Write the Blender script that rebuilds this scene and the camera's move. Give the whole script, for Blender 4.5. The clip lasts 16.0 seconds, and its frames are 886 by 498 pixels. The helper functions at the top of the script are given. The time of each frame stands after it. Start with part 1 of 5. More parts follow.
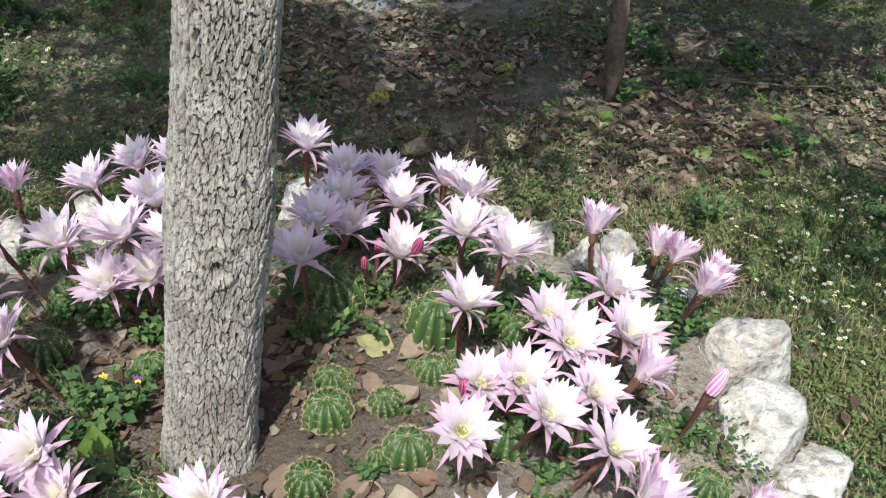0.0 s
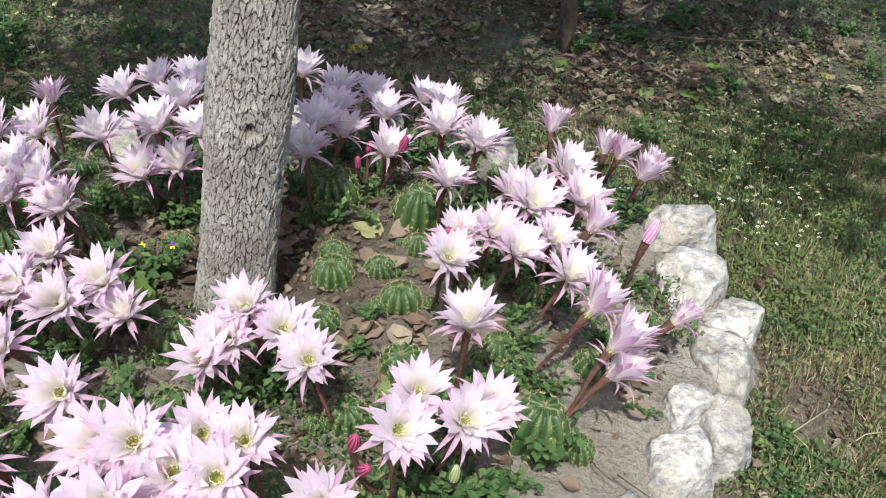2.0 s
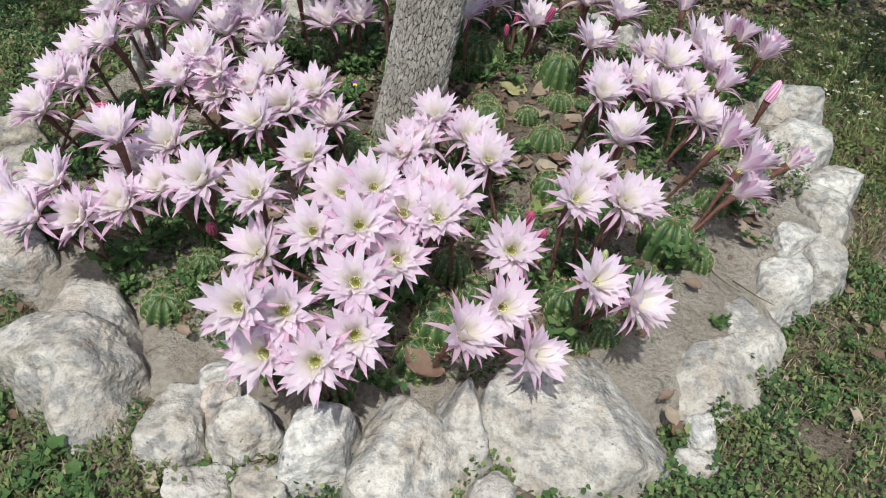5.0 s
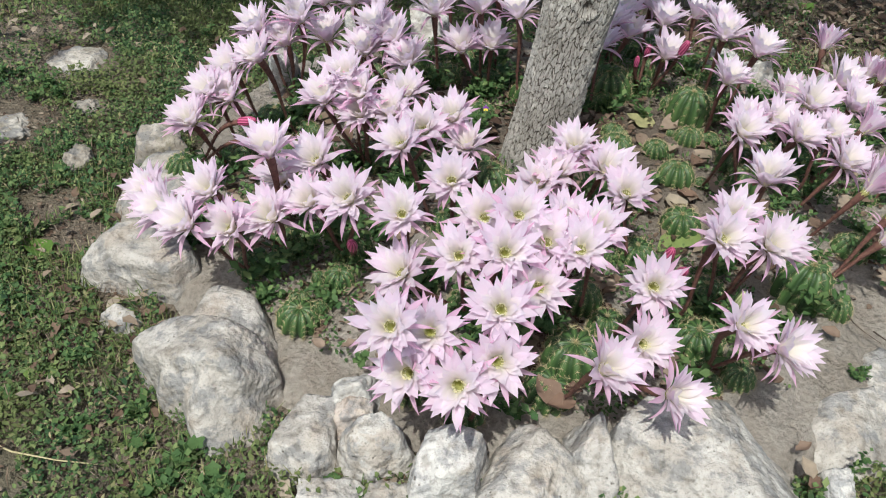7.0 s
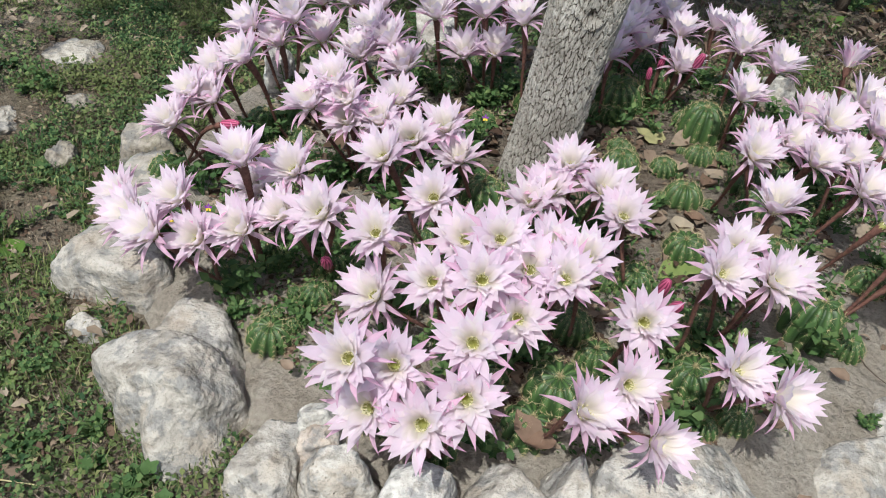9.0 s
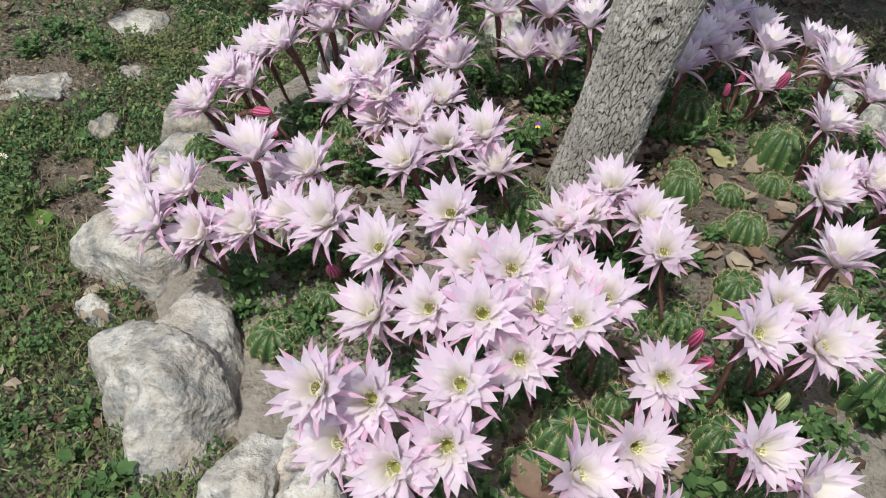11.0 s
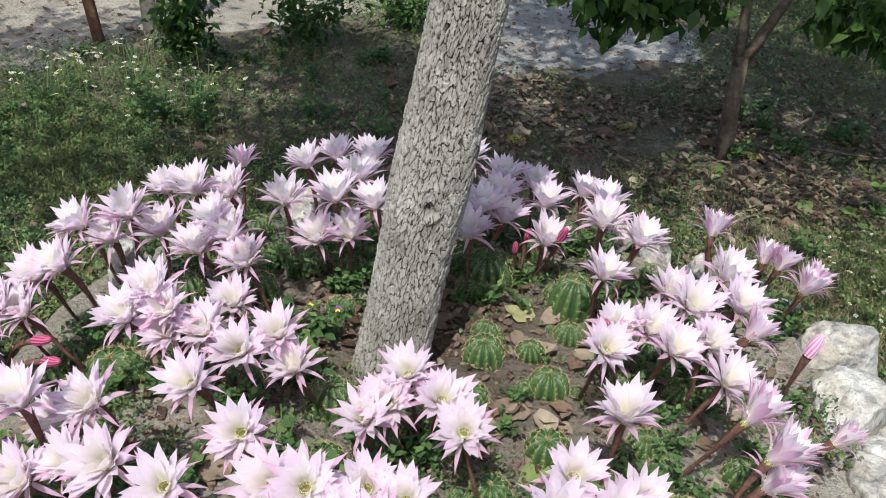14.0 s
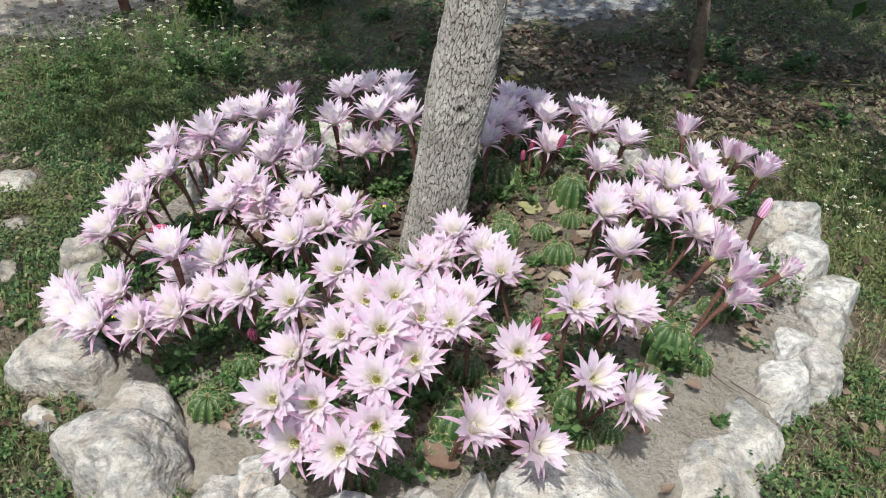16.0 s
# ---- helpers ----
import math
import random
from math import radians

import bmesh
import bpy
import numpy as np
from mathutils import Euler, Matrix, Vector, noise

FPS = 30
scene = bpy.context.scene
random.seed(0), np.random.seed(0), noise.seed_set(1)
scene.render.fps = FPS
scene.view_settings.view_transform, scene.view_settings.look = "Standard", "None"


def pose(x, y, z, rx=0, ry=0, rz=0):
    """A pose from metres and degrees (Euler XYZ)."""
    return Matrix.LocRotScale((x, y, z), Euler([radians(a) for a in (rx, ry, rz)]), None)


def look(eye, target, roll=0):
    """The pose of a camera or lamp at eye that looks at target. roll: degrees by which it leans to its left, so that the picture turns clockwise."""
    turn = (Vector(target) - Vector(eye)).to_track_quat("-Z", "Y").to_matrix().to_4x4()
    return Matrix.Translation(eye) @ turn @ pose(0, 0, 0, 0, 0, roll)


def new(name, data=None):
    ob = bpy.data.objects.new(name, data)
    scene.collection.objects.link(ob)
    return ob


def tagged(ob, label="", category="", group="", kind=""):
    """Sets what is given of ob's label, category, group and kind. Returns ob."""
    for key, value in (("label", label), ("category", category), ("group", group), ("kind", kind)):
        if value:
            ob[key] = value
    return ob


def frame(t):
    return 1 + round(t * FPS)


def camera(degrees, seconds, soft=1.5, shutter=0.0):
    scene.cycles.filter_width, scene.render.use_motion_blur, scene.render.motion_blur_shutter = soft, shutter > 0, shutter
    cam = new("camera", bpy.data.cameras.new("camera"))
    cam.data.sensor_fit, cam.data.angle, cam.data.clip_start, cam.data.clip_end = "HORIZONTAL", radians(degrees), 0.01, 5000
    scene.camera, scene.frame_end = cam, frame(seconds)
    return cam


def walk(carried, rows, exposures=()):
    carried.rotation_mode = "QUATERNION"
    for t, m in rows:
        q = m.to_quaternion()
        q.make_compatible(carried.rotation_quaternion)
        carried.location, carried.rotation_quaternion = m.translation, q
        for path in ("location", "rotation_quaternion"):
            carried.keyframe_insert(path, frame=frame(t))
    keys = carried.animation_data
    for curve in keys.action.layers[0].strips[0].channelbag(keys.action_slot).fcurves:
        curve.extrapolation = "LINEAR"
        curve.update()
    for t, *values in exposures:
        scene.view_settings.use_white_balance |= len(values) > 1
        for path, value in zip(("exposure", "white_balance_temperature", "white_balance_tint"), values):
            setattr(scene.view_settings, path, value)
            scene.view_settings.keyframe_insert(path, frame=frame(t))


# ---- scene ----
cam = camera(55.6, 16.0, 1.05)
METRES, EYE, TILT, LEAN, TURN = 2.6, 1.5, -37.2, -1.6, 0.0
ROWS = [
    (0.0, 0.0, 0.0, 0.0, 0.0, 0.0, -0.0),
    (0.5, -0.0212, -0.0334, -0.033, -2.01, 0.74, 1.84),
    (1.0, -0.0422, -0.0722, -0.0656, -3.08, 0.69, 3.06),
    (1.5, -0.0439, -0.0987, -0.0865, -3.3, 0.43, 3.25),
    (2.0, -0.0241, -0.1374, -0.1157, -2.67, 0.44, 0.71),
    (2.5, -0.0102, -0.1704, -0.142, -1.7, 0.29, -1.34),
    (3.0, -0.0121, -0.1903, -0.1652, 0.82, -0.26, -2.86),
    (3.5, -0.0323, -0.2052, -0.1802, 0.91, -1.3, -4.02),
    (4.0, -0.0649, -0.2322, -0.1981, 1.0, -2.46, -4.09),
    (4.5, -0.091, -0.2575, -0.2218, 1.09, -3.2, -3.76),
    (5.0, -0.1158, -0.2747, -0.2303, 1.28, -3.18, -3.33),
    (7.5, -0.167, -0.281, -0.229, 7.3, -2.19, -7.23),
    (8.0, -0.1645, -0.275, -0.2315, 7.03, -2.18, -7.45),
    (8.5, -0.1531, -0.2537, -0.2207, 7.28, -2.24, -7.72),
    (11.0, -0.0983, -0.1682, -0.1757, 15.17, -4.93, -13.93),
    (11.5, -0.1135, -0.153, -0.161, 15.16, -4.89, -13.71),
    (12.0, -0.1238, -0.1371, -0.1407, 14.74, -3.28, -12.16),
    (12.5, -0.118, -0.1337, -0.1212, 12.84, -0.33, -9.88),
    (13.0, -0.104, -0.1367, -0.1115, 9.83, 3.07, -8.35),
    (13.5, -0.0829, -0.1441, -0.1109, 7.02, 5.3, -6.88),
    (14.0, -0.0601, -0.1637, -0.1216, 5.1, 6.03, -5.75),
    (14.5, -0.0468, -0.1874, -0.1412, 4.89, 5.19, -4.58),
    (15.0, -0.055, -0.2215, -0.1627, 4.65, 5.09, -4.34),
    (15.5, -0.0765, -0.2905, -0.2085, 4.49, 4.82, -3.75),
    (16.0, -0.09, -0.3545, -0.2372, 4.07, 4.59, -2.99),
]
walk(cam, [(t, pose(0, 0, EYE, TILT, LEAN, TURN) @ pose(METRES * x, METRES * y, METRES * z, 90 + pitch, roll, yaw)) for t, x, y, z, yaw, pitch, roll in ROWS],
     [(0.0, 0.68, 6350, 4.5), (1.5, 0.58, 6350, 4.5), (2.5, 0.47, 6350, 4.5), (3.5, 0.33, 6350, 4.5), (5.0, 0.22, 6350, 4.5), (8.0, 0.27, 6350, 4.5), (11.5, 0.21, 6350, 4.5), (13.0, 0.25, 6350, 4.5), (14.0, 0.44, 6350, 4.5), (15.0, 0.44, 6350, 4.5), (16.0, 0.39, 6350, 4.5)])

# world, sun
SUN_WAY = Vector((0.10, 0.58, -1.0)).normalized()
world = bpy.data.worlds.new("sky")
scene.world = world
world.use_nodes = True
wn = world.node_tree.nodes
sky = wn.new("ShaderNodeTexSky")
sky.sky_type = "NISHITA"
sky.sun_disc = False
sky.dust_density = 3.0
sky.ozone_density = 0.3
sky.sun_elevation = math.asin(-SUN_WAY.z)
sky.sun_rotation = math.atan2(-SUN_WAY.x, -SUN_WAY.y)
wn["Background"].inputs["Strength"].default_value = 0.135
world.node_tree.links.new(sky.outputs[0], wn["Background"].inputs["Color"])
sun = new("sun", bpy.data.lights.new("sun", "SUN"))
sun.data.energy = 4.0
sun.data.angle = radians(0.55)
sun.data.color = (1.0, 0.975, 0.93)
sun.matrix_world = look((0, -3, 6), Vector((0, -3, 6)) + SUN_WAY)


# materials
def material(name, rough=0.8, spec=0.3):
    m = bpy.data.materials.new(name)
    m.use_nodes = True
    b = m.node_tree.nodes["Principled BSDF"]
    b.inputs["Roughness"].default_value = rough
    b.inputs["Specular IOR Level"].default_value = spec
    return m, m.node_tree.nodes, m.node_tree.links, b


def ramp(nodes, links, source, stops):
    r = nodes.new("ShaderNodeValToRGB")
    e = r.color_ramp.elements
    while len(e) < len(stops):
        e.new(0.5)
    for k, (p, c) in enumerate(stops):
        e[k].position, e[k].color = p, (*c, 1)
    links.new(source, r.inputs[0])
    return r.outputs[0]


def noise_tex(nodes, links, scale, detail=6, rough=0.6, coord=None, stretch=None, out=0):
    n = nodes.new("ShaderNodeTexNoise")
    n.inputs["Scale"].default_value = scale
    n.inputs["Detail"].default_value = detail
    n.inputs["Roughness"].default_value = rough
    src = coord
    if src is None:
        src = nodes.new("ShaderNodeTexCoord").outputs["Object"]
    if stretch:
        mp = nodes.new("ShaderNodeMapping")
        mp.inputs["Scale"].default_value = stretch
        links.new(src, mp.inputs[0])
        src = mp.outputs[0]
    links.new(src, n.inputs["Vector"])
    return n.outputs[out]


def mix(nodes, links, fac, a, b, mode="MIX"):
    m = nodes.new("ShaderNodeMix")
    m.data_type = "RGBA"
    m.blend_type = mode
    for sock, v in ((m.inputs[0], fac), (m.inputs[6], a), (m.inputs[7], b)):
        if isinstance(v, (int, float)):
            sock.default_value = v
        elif isinstance(v, tuple):
            sock.default_value = (*v, 1)
        else:
            links.new(v, sock)
    return m.outputs[2]


def math_node(nodes, links, op, a, b=None, clamp=False):
    m = nodes.new("ShaderNodeMath")
    m.operation = op
    m.use_clamp = clamp
    for k, v in enumerate((a, b)):
        if v is None:
            continue
        if isinstance(v, (int, float)):
            m.inputs[k].default_value = v
        else:
            links.new(v, m.inputs[k])
    return m.outputs[0]


def bump(nodes, links, bsdf, height, dist, strength=1.0):
    b = nodes.new("ShaderNodeBump")
    b.inputs["Distance"].default_value = dist
    b.inputs["Strength"].default_value = strength
    links.new(height, b.inputs["Height"])
    links.new(b.outputs[0], bsdf.inputs["Normal"])


def world_pos(nodes):
    return nodes.new("ShaderNodeNewGeometry").outputs["Position"]


def leafy(name, stops, rough=0.55, through_light=0.35, spec=0.25, per="island", patchy=None):
    """A leaf: colour from stops by a random number for each leaf, some light passing through."""
    m, n, l, b = material(name, rough, spec)
    if per == "island":
        rnd = n.new("ShaderNodeNewGeometry").outputs["Random Per Island"]
    else:
        rnd = n.new("ShaderNodeObjectInfo").outputs["Random"]
    col = ramp(n, l, rnd, stops)
    spots = noise_tex(n, l, 60, 4, 0.6, world_pos(n))
    if patchy:
        field = noise_tex(n, l, 3.2, 5, 0.65, world_pos(n))
        col = mix(n, l, ramp(n, l, field, [(0.45, (0, 0, 0)), (0.58, (0.75, 0.75, 0.75))]), col, patchy)
    col = mix(n, l, 0.35, col, ramp(n, l, spots, [(0.3, (0.35, 0.35, 0.35)), (0.7, (1, 1, 1))]), "MULTIPLY")
    l.new(col, b.inputs["Base Color"])
    t = n.new("ShaderNodeBsdfTranslucent")
    l.new(col, t.inputs["Color"])
    ms = n.new("ShaderNodeMixShader")
    ms.inputs[0].default_value = through_light
    l.new(b.outputs[0], ms.inputs[1])
    l.new(t.outputs[0], ms.inputs[2])
    l.new(ms.outputs[0], n["Material Output"].inputs["Surface"])
    return m


def petal_material(name, base, middle, tip, length, through_light=0.6):
    m, n, l, b = material(name, 0.55, 0.15)
    xyz = n.new("ShaderNodeSeparateXYZ")
    l.new(n.new("ShaderNodeTexCoord").outputs["Object"], xyz.inputs[0])
    along = math_node(n, l, "DIVIDE", xyz.outputs[1], length)
    wob = noise_tex(n, l, 120, 3, 0.5, None, (1, 0.25, 1))
    along = math_node(n, l, "ADD", along, math_node(n, l, "MULTIPLY", math_node(n, l, "SUBTRACT", wob, 0.5), 0.25))
    col = ramp(n, l, along, [(0.08, base), (0.36, middle), (1.0, tip)])
    veins = noise_tex(n, l, 420, 2, 0.5, None, (1, 0.04, 0.3))
    col = mix(n, l, 0.14, col, ramp(n, l, veins, [(0.35, tip), (0.6, base)]), "MULTIPLY")
    rnd = n.new("ShaderNodeObjectInfo").outputs["Random"]
    col = mix(n, l, math_node(n, l, "MULTIPLY", rnd, 0.2), col, tip)
    l.new(col, b.inputs["Base Color"])
    bump(n, l, b, veins, 0.0005, 0.4)
    t = n.new("ShaderNodeBsdfTranslucent")
    l.new(col, t.inputs["Color"])
    ms = n.new("ShaderNodeMixShader")
    ms.inputs[0].default_value = through_light
    l.new(b.outputs[0], ms.inputs[1])
    l.new(t.outputs[0], ms.inputs[2])
    l.new(ms.outputs[0], n["Material Output"].inputs["Surface"])
    return m


PETAL_IN = petal_material("petal_white", (0.91, 0.89, 0.825), (0.90, 0.845, 0.893), (0.86, 0.725, 0.84), 0.055)
PETAL_MID = petal_material("petal_blush", (0.895, 0.855, 0.862), (0.887, 0.803, 0.873), (0.835, 0.65, 0.80), 0.066)
PETAL_OUT = petal_material("petal_pink", (0.85, 0.75, 0.82), (0.805, 0.60, 0.745), (0.735, 0.45, 0.62), 0.07)


def plain(name, stops, scale, rough=0.8, spec=0.2, bump_d=0.0, detail=5):
    m, n, l, b = material(name, rough, spec)
    f = noise_tex(n, l, scale, detail, 0.65, world_pos(n))
    l.new(ramp(n, l, f, stops), b.inputs["Base Color"])
    if bump_d:
        bump(n, l, b, f, bump_d)
    return m


TUBE = plain("flower_tube", [(0.3, (0.07, 0.036, 0.03)), (0.55, (0.155, 0.075, 0.06)), (0.75, (0.15, 0.115, 0.068))], 90, 0.7, 0.2, 0.002)
THROAT = plain("throat_green", [(0.3, (0.24, 0.24, 0.07)), (0.7, (0.46, 0.45, 0.18))], 200)
STAMEN = plain("stamen_cream", [(0.3, (0.80, 0.74, 0.45)), (0.7, (0.88, 0.85, 0.66))], 300)


def bud_material(name, deep, edge):
    m, n, l, b = material(name, 0.5, 0.25)
    a = n.new("ShaderNodeAttribute")
    a.attribute_name = "stripe"
    f = math_node(n, l, "ADD", a.outputs["Fac"], math_node(n, l, "MULTIPLY", math_node(n, l, "SUBTRACT", noise_tex(n, l, 300, 3, 0.6, world_pos(n)), 0.5), 0.5))
    l.new(ramp(n, l, f, [(0.25, deep), (0.85, edge)]), b.inputs["Base Color"])
    return m


PINK_BUD = bud_material("bud_pink", (0.44, 0.14, 0.28), (0.74, 0.44, 0.60))
GREEN_BUD = bud_material("bud_green", (0.22, 0.26, 0.10), (0.42, 0.44, 0.24))
BUD = bud_material("bud_red", (0.13, 0.012, 0.04), (0.46, 0.10, 0.20))


def cactus_material():
    """Dark green between the ribs, deepening their shade by colour, lighter yellow-green along their crests."""
    m, n, l, b = material("cactus_skin", 0.45, 0.4)
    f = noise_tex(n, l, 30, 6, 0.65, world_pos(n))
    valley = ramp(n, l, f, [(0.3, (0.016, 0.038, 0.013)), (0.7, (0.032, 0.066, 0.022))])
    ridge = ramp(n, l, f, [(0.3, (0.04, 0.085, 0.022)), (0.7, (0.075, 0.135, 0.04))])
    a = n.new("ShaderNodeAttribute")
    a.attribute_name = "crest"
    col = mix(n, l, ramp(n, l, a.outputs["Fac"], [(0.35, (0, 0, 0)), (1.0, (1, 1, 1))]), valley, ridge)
    tone = n.new("ShaderNodeObjectInfo").outputs["Random"]
    col = mix(n, l, math_node(n, l, "MULTIPLY", tone, 0.3), col, (0.05, 0.095, 0.028))
    fine = noise_tex(n, l, 400, 2, 0.5, world_pos(n))
    scar = ramp(n, l, noise_tex(n, l, 55, 5, 0.7, world_pos(n)), [(0.60, (0, 0, 0)), (0.70, (0.6, 0.6, 0.6))])
    col = mix(n, l, scar, col, (0.15, 0.14, 0.075))
    l.new(col, b.inputs["Base Color"])
    bump(n, l, b, fine, 0.0006)
    return m


CACTUS = cactus_material()
SPINE = plain("spine", [(0.3, (0.28, 0.235, 0.12)), (0.7, (0.46, 0.41, 0.25))], 150, 0.6)


def stone_material(name, dark, mid, light, stain):
    """Weathered limestone: broad mottling, tan stains, grey lichen, a pale crust, few pits and cracks."""
    m, n, l, b = material(name, 0.9, 0.2)
    p = world_pos(n)
    bent = n.new("ShaderNodeVectorMath")
    bent.operation = "MULTIPLY_ADD"
    l.new(noise_tex(n, l, 9, 4, 0.6, p, None, 1), bent.inputs[0])
    bent.inputs[1].default_value = (0.012, 0.012, 0.012)
    l.new(p, bent.inputs[2])
    q = bent.outputs[0]
    big = noise_tex(n, l, 7, 6, 0.58, q)
    fine = noise_tex(n, l, 34, 5, 0.58, q)
    speck = noise_tex(n, l, 170, 2, 0.6, p)
    col = ramp(n, l, big, [(0.30, dark), (0.46, mid), (0.62, light)])
    tan = ramp(n, l, noise_tex(n, l, 9, 6, 0.6, q, (1.3, 0.8, 1.1)), [(0.49, (0, 0, 0)), (0.64, (0.75, 0.75, 0.75))])
    col = mix(n, l, tan, col, stain)
    grey = ramp(n, l, noise_tex(n, l, 19, 6, 0.62, q), [(0.51, (0, 0, 0)), (0.58, (0.72, 0.72, 0.72))])
    col = mix(n, l, grey, col, tuple(0.62 * c for c in (mid[1], mid[1], mid[1] * 1.01)))
    crust = ramp(n, l, noise_tex(n, l, 22, 6, 0.62, q, (0.9, 1.2, 1)), [(0.53, (0, 0, 0)), (0.63, (0.6, 0.6, 0.6))])
    col = mix(n, l, crust, col, light)
    col = mix(n, l, 0.8, col, ramp(n, l, fine, [(0.34, (0.60, 0.58, 0.55)), (0.47, (1.0, 1.0, 1.0)), (0.66, (1.14, 1.14, 1.13))]), "MULTIPLY")
    col = mix(n, l, 0.45, col, ramp(n, l, speck, [(0.34, (0.55, 0.53, 0.51)), (0.44, (1, 1, 1)), (0.66, (1.08, 1.08, 1.07))]), "MULTIPLY")
    dots = n.new("ShaderNodeTexVoronoi")
    dots.inputs["Scale"].default_value = 75
    l.new(q, dots.inputs["Vector"])
    hole = ramp(n, l, dots.outputs["Distance"], [(0.10, (1, 1, 1)), (0.22, (0, 0, 0))])
    where = ramp(n, l, noise_tex(n, l, 13, 5, 0.7, p), [(0.55, (0, 0, 0)), (0.63, (0.75, 0.75, 0.75))])
    pits = mix(n, l, 1.0, hole, where, "MULTIPLY")
    col = mix(n, l, pits, col, (0.13, 0.105, 0.085))
    vor = n.new("ShaderNodeTexVoronoi")
    vor.feature = "DISTANCE_TO_EDGE"
    vor.inputs["Scale"].default_value = 7
    l.new(q, vor.inputs["Vector"])
    crack = ramp(n, l, vor.outputs["Distance"], [(0.0, (1, 1, 1)), (0.006, (0, 0, 0))])
    broken = ramp(n, l, noise_tex(n, l, 6, 4, 0.6, p), [(0.58, (0, 0, 0)), (0.66, (0.5, 0.5, 0.5))])
    cracks = mix(n, l, 1.0, crack, broken, "MULTIPLY")
    col = mix(n, l, cracks, col, (0.08, 0.068, 0.055))
    tone = n.new("ShaderNodeObjectInfo").outputs["Random"]
    col = mix(n, l, 1.0, col, ramp(n, l, tone, [(0.0, (0.84, 0.83, 0.815)), (0.5, (0.97, 0.97, 0.97)), (1.0, (1.06, 1.06, 1.05))]), "MULTIPLY")
    l.new(col, b.inputs["Base Color"])
    h = math_node(n, l, "ADD", math_node(n, l, "ADD", fine, math_node(n, l, "MULTIPLY", big, 1.4)), math_node(n, l, "MULTIPLY", speck, 0.10))
    h = math_node(n, l, "SUBTRACT", h, math_node(n, l, "MULTIPLY", math_node(n, l, "ADD", pits, cracks), 0.25))
    bump(n, l, b, h, 0.013, 1.0)
    return m


STONES = [
    stone_material("stone_grey", (0.245, 0.228, 0.207), (0.380, 0.358, 0.329), (0.490, 0.474, 0.446), (0.335, 0.296, 0.251)),
    stone_material("stone_pale", (0.262, 0.244, 0.223), (0.394, 0.377, 0.353), (0.484, 0.469, 0.445), (0.338, 0.304, 0.262)),
    stone_material("stone_dull", (0.222, 0.202, 0.179), (0.318, 0.295, 0.264), (0.415, 0.393, 0.362), (0.298, 0.254, 0.210)),
    stone_material("stone_brown", (0.173, 0.154, 0.131), (0.285, 0.257, 0.224), (0.415, 0.385, 0.345), (0.199, 0.180, 0.135)),
    stone_material("stone_rosy", (0.263, 0.213, 0.182), (0.365, 0.307, 0.267), (0.452, 0.405, 0.363), (0.321, 0.246, 0.193)),
]


def bark_material():
    m, n, l, b = material("bark", 0.95, 0.1)
    a = n.new("ShaderNodeAttribute")
    a.attribute_name = "plate"
    p = world_pos(n)
    big = noise_tex(n, l, 9, 6, 0.6, p)
    fib = noise_tex(n, l, 130, 6, 0.7, p, (1, 1, 0.22))
    col = ramp(n, l, big, [(0.3, (0.225, 0.21, 0.193)), (0.5, (0.325, 0.308, 0.287)), (0.7, (0.41, 0.393, 0.37))])
    col = mix(n, l, 0.75, col, ramp(n, l, fib, [(0.28, (0.4, 0.38, 0.36)), (0.5, (0.9, 0.9, 0.88)), (0.7, (1.12, 1.12, 1.1))]), "MULTIPLY")
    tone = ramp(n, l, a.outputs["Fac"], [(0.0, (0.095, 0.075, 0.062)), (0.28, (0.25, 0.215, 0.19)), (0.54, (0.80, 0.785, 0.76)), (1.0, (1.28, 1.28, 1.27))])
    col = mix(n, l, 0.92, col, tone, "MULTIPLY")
    l.new(col, b.inputs["Base Color"])
    bump(n, l, b, fib, 0.008, 1.0)
    return m


BARK = bark_material()
BARK_DARK = plain("bark_smooth", [(0.3, (0.06, 0.045, 0.034)), (0.55, (0.12, 0.095, 0.075)), (0.75, (0.18, 0.15, 0.12))], 40, 0.9, 0.1, 0.004)
GREY_WOOD = plain("grey_post_wood", [(0.3, (0.10, 0.085, 0.075)), (0.6, (0.17, 0.15, 0.135)), (0.8, (0.24, 0.215, 0.19))], 30, 0.9, 0.1, 0.003)
WOOD = plain("post_wood", [(0.3, (0.06, 0.03, 0.02)), (0.6, (0.11, 0.058, 0.038)), (0.8, (0.16, 0.09, 0.06))], 30, 0.8, 0.2, 0.003)


